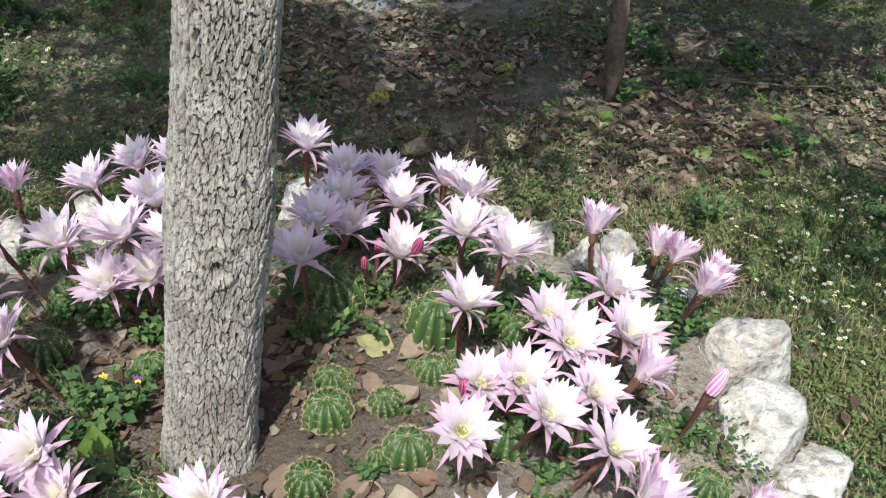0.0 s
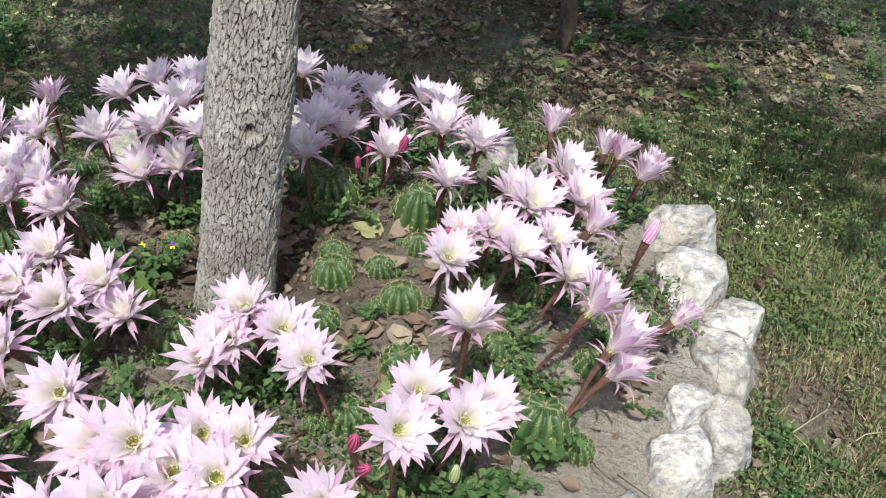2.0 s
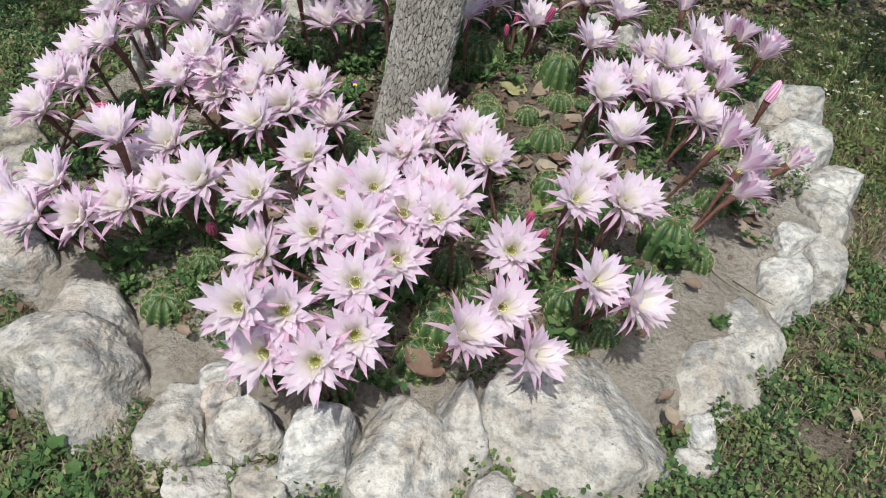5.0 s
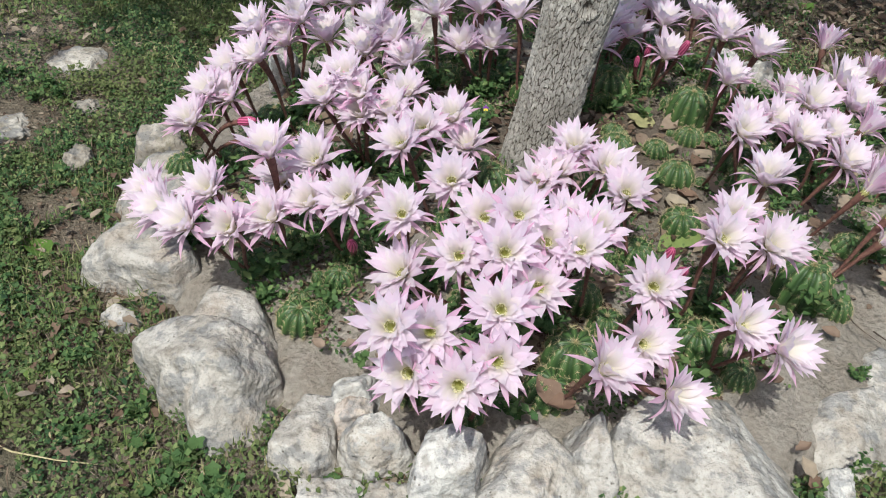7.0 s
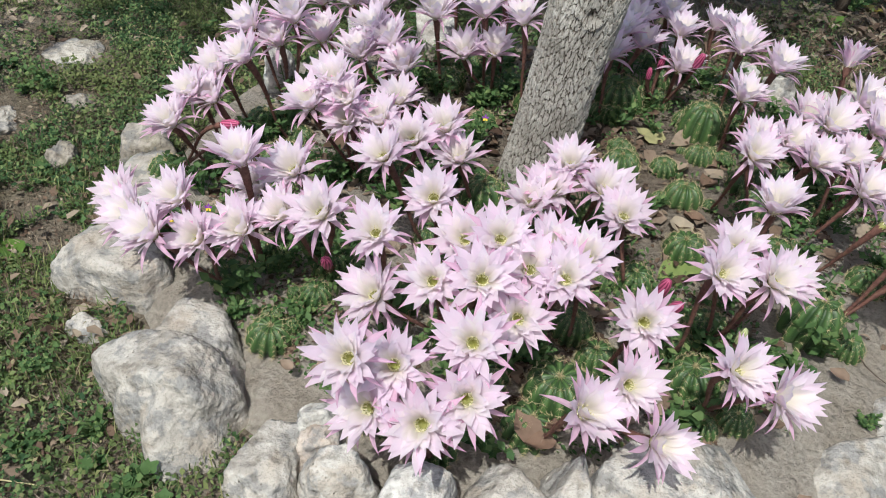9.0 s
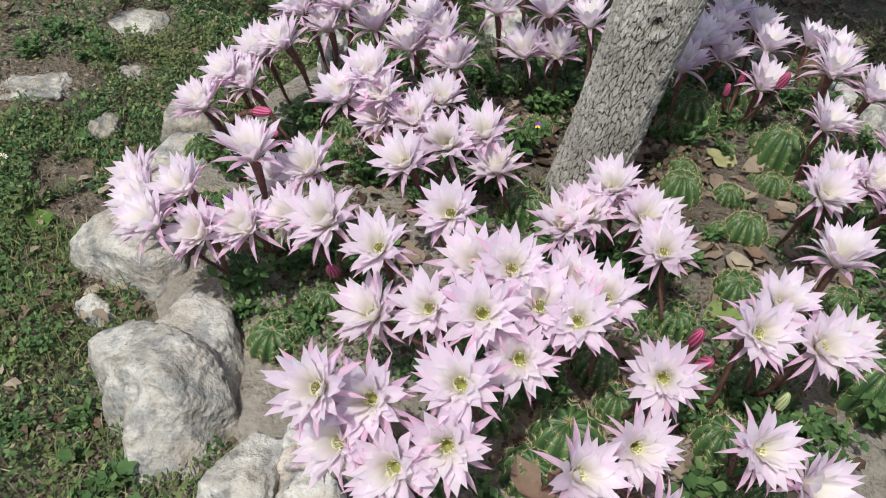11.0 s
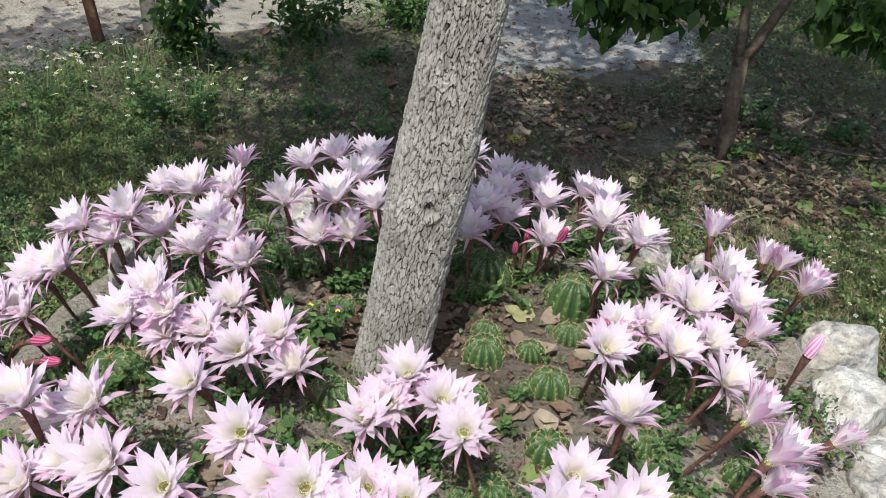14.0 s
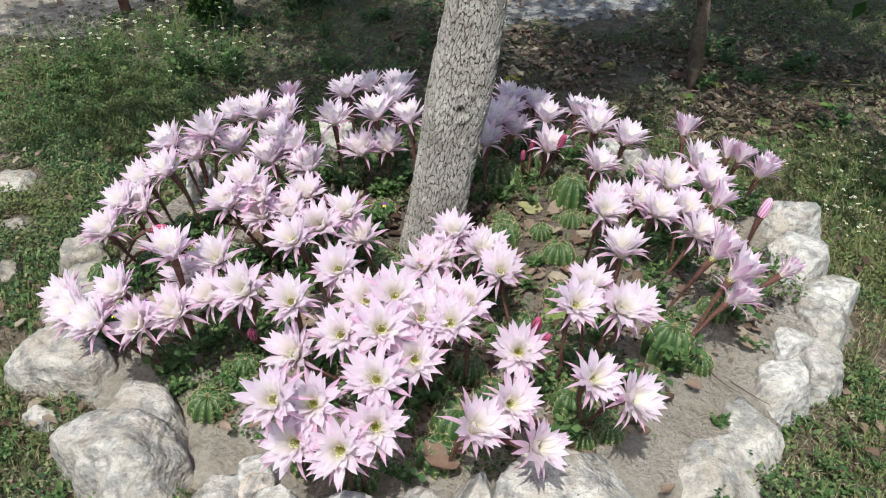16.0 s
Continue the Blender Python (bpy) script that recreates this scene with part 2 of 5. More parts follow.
def earth_material(name, dark, mid, light, damp, green=False, inner_brown=None):
    m, n, l, b = material(name, 0.95, 0.1)
    p = world_pos(n)
    patch = noise_tex(n, l, 1.6, 5, 0.6, p)
    big = noise_tex(n, l, 8, 7, 0.65, p)
    fine = noise_tex(n, l, 85, 7, 0.7, p)
    col = ramp(n, l, big, [(0.3, dark), (0.5, mid), (0.72, light)])
    col = mix(n, l, ramp(n, l, patch, [(0.45, (0, 0, 0)), (0.62, (0.7, 0.7, 0.7))]), col, damp)
    if inner_brown:
        # a darker brown mixed in towards the trunk foot, with an uneven edge
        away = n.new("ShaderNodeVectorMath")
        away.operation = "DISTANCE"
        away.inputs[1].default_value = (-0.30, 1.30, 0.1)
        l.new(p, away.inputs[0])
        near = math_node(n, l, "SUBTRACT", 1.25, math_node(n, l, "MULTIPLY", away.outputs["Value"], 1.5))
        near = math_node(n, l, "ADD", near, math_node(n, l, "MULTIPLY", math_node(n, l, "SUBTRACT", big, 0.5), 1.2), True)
        col = mix(n, l, math_node(n, l, "MULTIPLY", near, 0.85), col, inner_brown)
    if green:
        turf = noise_tex(n, l, 0.9, 8, 0.7, p)
        tufts = ramp(n, l, noise_tex(n, l, 35, 6, 0.7, p), [(0.35, (0.04, 0.065, 0.022)), (0.65, (0.12, 0.15, 0.055))])
        away = n.new("ShaderNodeVectorMath")
        away.operation = "DISTANCE"
        away.inputs[1].default_value = (-0.4, 2.6, 0)
        l.new(p, away.inputs[0])
        grown = math_node(n, l, "MULTIPLY", math_node(n, l, "SUBTRACT", away.outputs["Value"], 2.6), 0.7, True)
        cover = mix(n, l, 1.0, ramp(n, l, turf, [(0.36, (0.25, 0.25, 0.25)), (0.55, (1, 1, 1))]), grown, "MULTIPLY")
        col = mix(n, l, cover, col, tufts)
    col = mix(n, l, 0.6, col, ramp(n, l, fine, [(0.3, (0.5, 0.48, 0.46)), (0.6, (1.05, 1.05, 1.03))]), "MULTIPLY")
    l.new(col, b.inputs["Base Color"])
    clod = n.new("ShaderNodeTexVoronoi")
    clod.inputs["Scale"].default_value = 60
    l.new(p, clod.inputs["Vector"])
    h = math_node(n, l, "ADD", math_node(n, l, "MULTIPLY", big, 0.6), fine)
    h = math_node(n, l, "SUBTRACT", h, math_node(n, l, "MULTIPLY", clod.outputs["Distance"], 0.35))
    bump(n, l, b, h, 0.022, 1.0)
    return m


EARTH = earth_material("earth", (0.115, 0.094, 0.072), (0.20, 0.166, 0.13), (0.32, 0.275, 0.22), (0.13, 0.117, 0.075), True)
SOIL = earth_material("bed_soil", (0.28, 0.24, 0.20), (0.40, 0.36, 0.315), (0.50, 0.465, 0.42), (0.31, 0.27, 0.225), inner_brown=(0.105, 0.078, 0.058))
SAND = earth_material("path_sand", (0.30, 0.265, 0.22), (0.41, 0.365, 0.31), (0.51, 0.465, 0.405), (0.34, 0.305, 0.255))

GRAVEL = earth_material("path_gravel", (0.26, 0.25, 0.245), (0.38, 0.37, 0.36), (0.48, 0.47, 0.46), (0.30, 0.29, 0.285))

WEED = leafy("weed_leaf", [(0.0, (0.026, 0.062, 0.028)), (0.35, (0.065, 0.128, 0.052)), (0.7, (0.135, 0.21, 0.082)), (0.92, (0.24, 0.295, 0.12)), (1.0, (0.36, 0.30, 0.18))], 0.7, 0.3, 0.15, patchy=(0.155, 0.175, 0.065))
CLOVER = leafy("clover_leaf", [(0.0, (0.05, 0.105, 0.038)), (0.6, (0.09, 0.16, 0.055)), (1.0, (0.17, 0.235, 0.085))], 0.65, 0.3, 0.18)
GRASS = leafy("grass_blade", [(0.0, (0.09, 0.15, 0.045)), (0.5, (0.16, 0.215, 0.07)), (0.8, (0.27, 0.275, 0.12)), (1.0, (0.38, 0.33, 0.20))])
TREE_LEAF = leafy("tree_leaf", [(0.0, (0.03, 0.075, 0.018)), (0.6, (0.055, 0.115, 0.025)), (1.0, (0.10, 0.16, 0.035))], 0.4)
DRY = leafy("dry_leaf", [(0.0, (0.075, 0.048, 0.035)), (0.4, (0.155, 0.105, 0.075)), (0.7, (0.235, 0.178, 0.132)), (1.0, (0.34, 0.285, 0.22))], 0.75, 0.12, 0.15)
BED_DRY = leafy("bed_leaf_scraps", [(0.0, (0.055, 0.034, 0.025)), (0.4, (0.115, 0.075, 0.053)), (0.75, (0.18, 0.13, 0.095)), (1.0, (0.28, 0.225, 0.17))], 0.75, 0.12, 0.15)
STRAW = leafy("straw", [(0.0, (0.20, 0.16, 0.10)), (0.5, (0.34, 0.28, 0.17)), (1.0, (0.46, 0.41, 0.27))], 0.7, 0.1, 0.2)
DRY_ONE = leafy("dry_leaf_single", [(0.0, (0.10, 0.063, 0.046)), (0.25, (0.18, 0.115, 0.082)), (0.5, (0.20, 0.146, 0.11)), (0.8, (0.26, 0.20, 0.152)), (1.0, (0.33, 0.28, 0.21))], 0.7, 0.12, 0.2, "object")
YELLOW = leafy("yellow_leaf", [(0.0, (0.42, 0.32, 0.05)), (1.0, (0.50, 0.44, 0.12))], 0.6, 0.2, 0.2, "object")
GREEN_ONE = leafy("green_leaf_single", [(0.0, (0.09, 0.17, 0.03)), (0.6, (0.17, 0.25, 0.07)), (1.0, (0.30, 0.33, 0.14))], 0.5, 0.2, 0.3, "object")
PALE_ONE = leafy("pale_leaf_single", [(0.0, (0.30, 0.29, 0.14)), (1.0, (0.36, 0.34, 0.18))], 0.6, 0.15, 0.2, "object")
WHITE_RAY = leafy("daisy_ray", [(0.0, (0.78, 0.78, 0.74)), (1.0, (0.85, 0.85, 0.84))], 0.7, 0.2)
YOLK = plain("daisy_disc", [(0.3, (0.60, 0.42, 0.03)), (0.7, (0.72, 0.55, 0.06))], 300)
VIOLET = plain("pansy_violet", [(0.3, (0.12, 0.02, 0.22)), (0.7, (0.22, 0.05, 0.34))], 200)
PANSY_YELLOW = plain("pansy_yellow", [(0.3, (0.58, 0.40, 0.03)), (0.7, (0.68, 0.52, 0.07))], 200)


# building helpers
def mesh_of(name, verts, faces, mat, smooth=True):
    me = bpy.data.meshes.new(name)
    me.from_pydata([tuple(v) for v in verts], [], [tuple(f) for f in faces])
    me.materials.append(mat)
    if smooth:
        me.polygons.foreach_set("use_smooth", [True] * len(me.polygons))
    me.update()
    return me


def part(name, data, parent, label="", m=None):
    ob = new(name, data)
    ob.parent = parent
    if m is not None:
        ob.matrix_basis = m
    if label:
        ob["label"] = label
    return ob


def smooth_step(a, b, x):
    t = np.clip((x - a) / (b - a), 0, 1)
    return t * t * (3 - 2 * t)


def wobble(x, y, f, seed=0):
    """A cheap smooth random field made of turned sine waves, about -1 to 1."""
    r = np.random.RandomState(seed)
    s = 0
    for k in range(6):
        a, p, q = r.uniform(0, 6.28), r.uniform(0, 6.28), r.uniform(0.6, 1.7)
        s = s + np.sin(f * q * (x * np.cos(a) + y * np.sin(a)) + p)
    return s / 3.0


BED = (-0.40, 1.07, 1.08, 0.99)


def bed_edge(x, y):
    """0 in the middle of the bed, 1 on its rim."""
    dx, dy = (x - BED[0]) / (BED[2] + 0.23 * smooth_step(0.0, 0.5, x - BED[0]) * smooth_step(0.70, 1.05, y)), (y - BED[1]) / BED[3]
    return (np.abs(dx) ** 2.3 + np.abs(dy) ** 2.3) ** (1 / 2.3)


def ground_height(x, y):
    return 0.010 * wobble(x, y, 2.2, 3) + 0.006 * wobble(x, y, 9, 4)


def soil_height(x, y):
    r = bed_edge(x, y)
    top = (0.094 + 0.03 * (1 - np.clip(r, 0, 1))) * (1 - 0.48 * smooth_step(0.64, 0.95, r) * smooth_step(0.95, 0.35, y)) + 0.008 * wobble(x, y, 9, 5) + 0.005 * wobble(x, y, 30, 6) + 0.003 * wobble(x, y, 75, 7) + 0.0022 * wobble(x, y, 190, 16)
    return top * (1 - smooth_step(0.90, 1.02, r)) - 0.05 * smooth_step(0.92, 1.04, r)


def support(x, y):
    return max(float(ground_height(x, y)), float(soil_height(x, y)))


def grid_mesh(name, xs, ys, height, mat):
    X, Y = np.meshgrid(xs, ys)
    Z = height(X, Y)
    v = np.stack([X, Y, Z], -1).reshape(-1, 3)
    nx, ny = len(xs), len(ys)
    i = np.arange(nx * ny).reshape(ny, nx)
    f = np.stack([i[:-1, :-1], i[:-1, 1:], i[1:, 1:], i[1:, :-1]], -1).reshape(-1, 4)
    return mesh_of(name, v, f, mat)


def spread(a, b, step, far):
    inner = np.arange(a, b + step / 2, step)
    out = np.array([0.3, 0.8, 1.8, 4, 9, 20, 45, 100, far])
    return np.concatenate([a - out[::-1], inner, b + out])


ground = tagged(new("ground", grid_mesh("ground", spread(-4, 3.5, 0.05, 300), spread(-1.5, 7, 0.05, 300), ground_height, EARTH)),
                "bare brown earth with weeds and leaf litter", "ground", kind="structure")
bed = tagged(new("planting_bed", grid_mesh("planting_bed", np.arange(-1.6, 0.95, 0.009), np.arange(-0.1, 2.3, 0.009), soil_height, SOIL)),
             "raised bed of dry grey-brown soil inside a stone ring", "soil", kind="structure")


def blob_sheet(name, cx, cy, rx, ry, seed, mat):
    """A thin sheet of bare ground with an uneven outline, lying just above the earth."""
    n, rings = 96, 24
    verts, faces = [(cx, cy, 0)], []
    for k in range(1, rings + 1):
        for a in range(n):
            t = 2 * math.pi * a / n
            w = 1 + 0.13 * math.sin(3 * t + seed) + 0.08 * math.sin(7 * t + 2 * seed) + 0.05 * math.sin(13 * t + seed)
            verts.append((cx + rx * w * k / rings * math.cos(t), cy + ry * w * k / rings * math.sin(t), 0))
    for a in range(n):
        faces.append((0, 1 + a, 1 + (a + 1) % n))
        for k in range(rings - 1):
            b = 1 + k * n
            faces.append((b + a, b + n + a, b + n + (a + 1) % n, b + (a + 1) % n))
    v = np.array(verts)
    fade = np.concatenate([[0.0], np.repeat(np.arange(1, rings + 1) / rings, n)])
    v[:, 2] = ground_height(v[:, 0], v[:, 1]) + 0.014 - 0.05 * smooth_step(0.72, 1.0, fade)
    return mesh_of(name, v, faces, mat)


tagged(new("path_sandy", blob_sheet("path_sandy", -4.0, 5.05, 3.1, 2.85, 1.0, SAND)), "pale sandy path, trodden bare", "path", kind="structure")
tagged(new("path_grey", blob_sheet("path_grey", 0.05, 4.95, 0.85, 1.35, 2.2, GRAVEL)), "pale bare patch of trodden earth in shade", "path", kind="structure")


# the tree in the bed
def cells(u, v, nu, seed):
    """Jittered cells, wrapping in u every nu: the distances to the nearest two centres, and a number for each cell."""
    r = np.random.RandomState(seed)
    tab = r.rand(nu, 4096, 3)
    iu, iv = np.floor(u).astype(int), np.floor(v).astype(int)
    f1, f2, idn = np.full(u.shape, 9.0), np.full(u.shape, 9.0), np.zeros(u.shape)
    for du in (-1, 0, 1):
        for dv in (-1, 0, 1):
            cu, cv = iu + du, iv + dv
            t = tab[cu % nu, cv % 4096]
            d = np.maximum(np.abs(cu + 0.15 + 0.7 * t[..., 0] - u), np.abs(cv + 0.15 + 0.7 * t[..., 1] - v)) + 0.25 * np.hypot(cu + 0.15 + 0.7 * t[..., 0] - u, cv + 0.15 + 0.7 * t[..., 1] - v)
            near = d < f1
            f2 = np.where(near, f1, np.minimum(f2, d))
            idn = np.where(near, t[..., 2], idn)
            f1 = np.where(near, d, f1)
    return f1, f2, idn


KNOT = (4.90, 0.61)
TRUNK_FOOT, TRUNK_LEAN = Vector((-0.455, 1.112, 0.0)), Vector((0.14, 0.125, 1.0))


def trunk_mesh():
    """The stem with its bark: upright plates of uneven height between narrow fissures, and one old knot."""
    na, n_low, n_high, top = 300, 470, 36, 2.5
    zs = np.concatenate([np.linspace(0.02, 1.5, n_low), np.linspace(1.5, top, n_high + 1)[1:]])
    nz = len(zs)
    A, Z = np.meshgrid(np.arange(na) / na, zs)
    ang = A * 2 * np.pi
    rad = 0.087 + 0.010 * np.exp(-(Z - 0.1) / 0.08) + 0.008 * np.exp(-((Z - 0.66) / 0.15) ** 2) - 0.006 * Z
    rad = rad * (1 + 0.03 * np.sin(2 * ang + 1 + 2.0 * Z) + 0.02 * np.sin(3 * ang + 4 - 1.5 * Z))
    cx, cy = np.cos(ang) * 0.09, np.sin(ang) * 0.09
    warp = 0.30 * wobble(cx * 8 + cy * 3, Z * 9 + cy * 6, 4.0, 8) + 0.11 * wobble(cx * 60, Z * 60 + cy * 60, 4.0, 9) + 0.06 * wobble(cx * 160, Z * 160 + cy * 160, 4.0, 14)
    nu = 44
    u, v = A * nu + warp + 0.8 * np.sin(Z * 5), Z * 33 + 0.9 * wobble(cx * 30, cy * 30, 3.0, 10) + 0.6 * warp
    f1, f2, idn = cells(u % nu, v + 50, nu, 11)
    plate = np.clip((f2 - f1) / 0.16, 0, 1) ** 0.7
    lift = np.clip(((v * 1.0) % 1.0), 0, 1)
    nu2 = 96
    u2, v2 = A * nu2 + 1.2 * warp, Z * 62 + 2 * warp
    g1, g2, idn2 = cells(u2 % nu2, v2 + 80, nu2, 12)
    chip = np.clip((g2 - g1) / 0.2, 0, 1) ** 0.6
    relief = plate * (0.0045 + 0.0042 * idn) + chip * (0.0008 + 0.0024 * idn2) + 0.0012 * lift * plate
    kd = np.hypot((np.abs((ang - KNOT[0] + np.pi) % (2 * np.pi) - np.pi)) * 0.09 / 0.019, (Z - KNOT[1]) / 0.029) + 0.45 * wobble(cx * 40, Z * 40, 2.0, 15)
    knot = np.exp(-kd ** 2 / 0.4)
    relief = relief * (1 - 0.6 * np.exp(-kd ** 2 / 1.5)) + 0.008 * np.exp(-(kd - 1.3) ** 2 / 0.2) + 0.003 * np.exp(-(kd - 0.75) ** 2 / 0.02) - 0.015 * knot
    R = rad + relief - 0.008
    X = TRUNK_LEAN.x * Z + R * np.cos(ang)
    Y = TRUNK_LEAN.y * Z + R * np.sin(ang)
    verts = np.stack([X, Y, Z], -1).reshape(-1, 3)
    i = np.arange(na * nz).reshape(nz, na)
    j = np.roll(i, -1, 1)
    faces = np.stack([i[:-1], j[:-1], j[1:], i[1:]], -1).reshape(-1, 4)
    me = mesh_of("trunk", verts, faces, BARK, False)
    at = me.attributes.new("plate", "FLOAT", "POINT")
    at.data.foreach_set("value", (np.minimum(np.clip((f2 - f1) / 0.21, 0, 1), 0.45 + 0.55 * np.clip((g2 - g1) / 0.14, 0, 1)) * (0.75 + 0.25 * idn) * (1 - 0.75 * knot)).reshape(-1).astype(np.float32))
    return me


def limb_mesh(name, points, r0, r1, mat, sides=10):
    pts = [Vector(p) for p in points]
    verts, faces = [], []
    for k, p in enumerate(pts):
        d = (pts[min(k + 1, len(pts) - 1)] - pts[max(k - 1, 0)]).normalized()
        q = d.to_track_quat("Z", "Y")
        r = r0 + (r1 - r0) * k / (len(pts) - 1)
        for a in range(sides):
            t = 2 * math.pi * a / sides
            verts.append(p + q @ Vector((math.cos(t), math.sin(t), 0)) * r * (1 + 0.06 * math.sin(3 * t + k)))
    for k in range(len(pts) - 1):
        for a in range(sides):
            b, c = k * sides + a, k * sides + (a + 1) % sides
            faces.append((b, c, c + sides, b + sides))
    faces.append(tuple(range(sides))[::-1])
    faces.append(tuple(range((len(pts) - 1) * sides, len(pts) * sides)))
    return mesh_of(name, verts, faces, mat)


def leaf_cloud(name, centres, count, radius, size, mat, seed, droop=0.4):
    """Many single pointed leaves round the given centres, each with a folded midrib."""
    r = np.random.RandomState(seed)
    verts, faces = [], []
    for k in range(count):
        c = centres[r.randint(len(centres))]
        p = np.array(c[:3]) + r.normal(0, 1, 3) * (c[3] if len(c) > 3 else radius) * np.array((0.55, 0.55, 0.4))
        L = size * r.uniform(0.7, 1.3)
        W = L * r.uniform(0.22, 0.3)
        q = Euler((r.uniform(-0.9, 0.9) - droop, r.uniform(-0.7, 0.7), r.uniform(0, 6.28))).to_matrix()
        b = len(verts)
        for x, y, z in ((0, 0, 0), (-W, 0.45 * L, 0.12 * L), (0, 0.5 * L, 0), (W, 0.45 * L, 0.12 * L), (0, L, -0.1 * L)):
            verts.append(Vector(p) + q @ Vector((x, y, z)))
        faces += [(b, b + 2, b + 1), (b, b + 3, b + 2), (b + 1, b + 2, b + 4), (b + 2, b + 3, b + 4)]
    return mesh_of(name, verts, faces, mat)


def bed_tree():
    tree = tagged(new("tree"), "leaning tree with grey, deeply cracked plated bark, in the bed", "tree")
    tree.location = TRUNK_FOOT
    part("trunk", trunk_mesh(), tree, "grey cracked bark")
    head = Vector((0.34, 0.31, 2.45))
    # far ends of the spreading limbs, each with clumps of leaves along its outer half
    ends = [(0.5, -0.3, 3.3), (1.2, 0.0, 3.3), (0.45, 0.6, 3.6), (-0.3, -0.2, 3.3), (-0.8, 0.5, 3.5), (-1.25, 0.8, 3.4), (1.8, 0.6, 3.4), (1.65, -0.95, 3.3), (-2.6, 0.5, 3.4),
            (2.5, 1.4, 3.6), (1.1, 1.4, 3.7), (0.1, 1.6, 3.7), (1.9, 2.3, 3.8), (-1.8, -0.75, 3.2), (2.9, 0.4, 3.5), (3.0, 2.2, 3.8), (2.1, 1.8, 3.6), (1.6, 1.0, 3.6), (2.7, 3.0, 3.7), (1.3, 2.8, 3.7), (-0.8, -0.3, 3.3), (-0.6, 0.35, 3.4), (-1.25, -0.42, 3.3)]
    centres = []
    for e in ends:
        e = Vector(e)
        mid = head.lerp(e, 0.5) + Vector((0, 0, 0.12))
        part("limb", limb_mesh("limb", [head - Vector((0.02, 0.02, 0.12)), head.lerp(mid, 0.5) + Vector((0, 0, 0.08)), mid, mid.lerp(e, 0.5), e], 0.035, 0.010, BARK_DARK), tree)
        centres += [(*e, 0.55), (*e, 0.42)] * (3 if e.y > 0.3 or (e.x < 0.4 and e.y > -0.4) else 2 if e.y < -0.9 else 1)
    centres += [(0.5, 2.3, 3.8, 0.5), (0.1, 1.9, 3.7, 0.5)] * 4
    inner = [(-0.72, -1.15, 2.75, 0.26), (-0.42, -0.85, 2.75, 0.22)]
    for tip in ((-0.72, -1.10, 2.75), (-0.42, -0.85, 2.75)):
        part("limb", limb_mesh("limb", [head, head.lerp(Vector(tip), 0.5) + Vector((0, 0, 0.2)), tip], 0.022, 0.008, BARK_DARK), tree)
    part("low_crown", leaf_cloud("low_crown", inner, 36, 0.2, 0.11, TREE_LEAF, 22), tree)
    part("crown", leaf_cloud("crown", centres, 112 * len(centres), 0.42, 0.11, TREE_LEAF, 21), tree, "spreading green crown of pointed leaves")
    return tree


bed_tree()


# stones of the ring
STONE_WORDS = ("weathered light grey field stone edging the bed", "pale whitish field stone edging the bed", "dull grey field stone edging the bed", "brownish lichened field stone edging the bed", "rosy brown field stone edging the bed")


def stone(x, y, z, dx, dy, dz, turn, tone, label="", cuts=9, name="stone"):
    """A rough field stone: a ball cut by planes into facets with worn edges, then pitted, sunk a little into its ground."""
    r = np.random.RandomState(int(abs(x * 917 + y * 431) * 10) % 9973)
    bm = bmesh.new()
    bmesh.ops.create_icosphere(bm, subdivisions=5, radius=1.0)
    v = np.array([p.co[:] for p in bm.verts])
    for k in range(cuts):
        n = r.normal(0, 1, 3) * np.array((1, 1, 0.75))
        if k < 4:
            n = np.eye(3)[(0, 1, 0, 2)[k]] * (1 if r.rand() < 0.5 or k == 3 else -1) + r.normal(0, 0.25, 3)
        n /= np.linalg.norm(n)
        reach = (v @ n).max()
        over = v @ n - reach * (r.uniform(0.62, 0.86) if tone == 1 else r.uniform(0.52, 0.82))
        soft = np.where(over > 0, over * 0.97, 0)
        v = v - np.outer(soft, n)
    lo, hi = v.min(0), v.max(0)
    v = (v - (lo + hi) / 2) / ((hi - lo) / 2)
    seed = Vector(r.uniform(0, 50, 3))
    size = Vector((dx / 2, dy / 2, dz / 2))
    for p, c in zip(bm.verts, v):
        q = Vector(c)
        w = Vector((q.x * size.x, q.y * size.y, q.z * size.z))
        low = noise.fractal(q * 1.1 + seed, 1.0, 2.0, 2)
        rough = noise.ridged_multi_fractal(w * 22 + seed, 0.9, 2.1, 5, 1.0, 2.0) - 1.0
        pit = noise.fractal(w * 60 + seed, 0.7, 2.1, 3)
        p.co = w * (1 + 0.08 * low) + w.normalized() * (0.0065 * rough + 0.0042 * pit)
    for f in bm.faces:
        f.smooth = True
    me = bpy.data.meshes.new(name)
    bm.to_mesh(me)
    bm.free()
    me.materials.append(STONES[tone])
    ob = tagged(new(name, me), label or STONE_WORDS[tone], "stone", "stones round the bed")
    ob.matrix_world = pose(x, y, z, 0, 0, turn)
    return ob


ROCKS = []


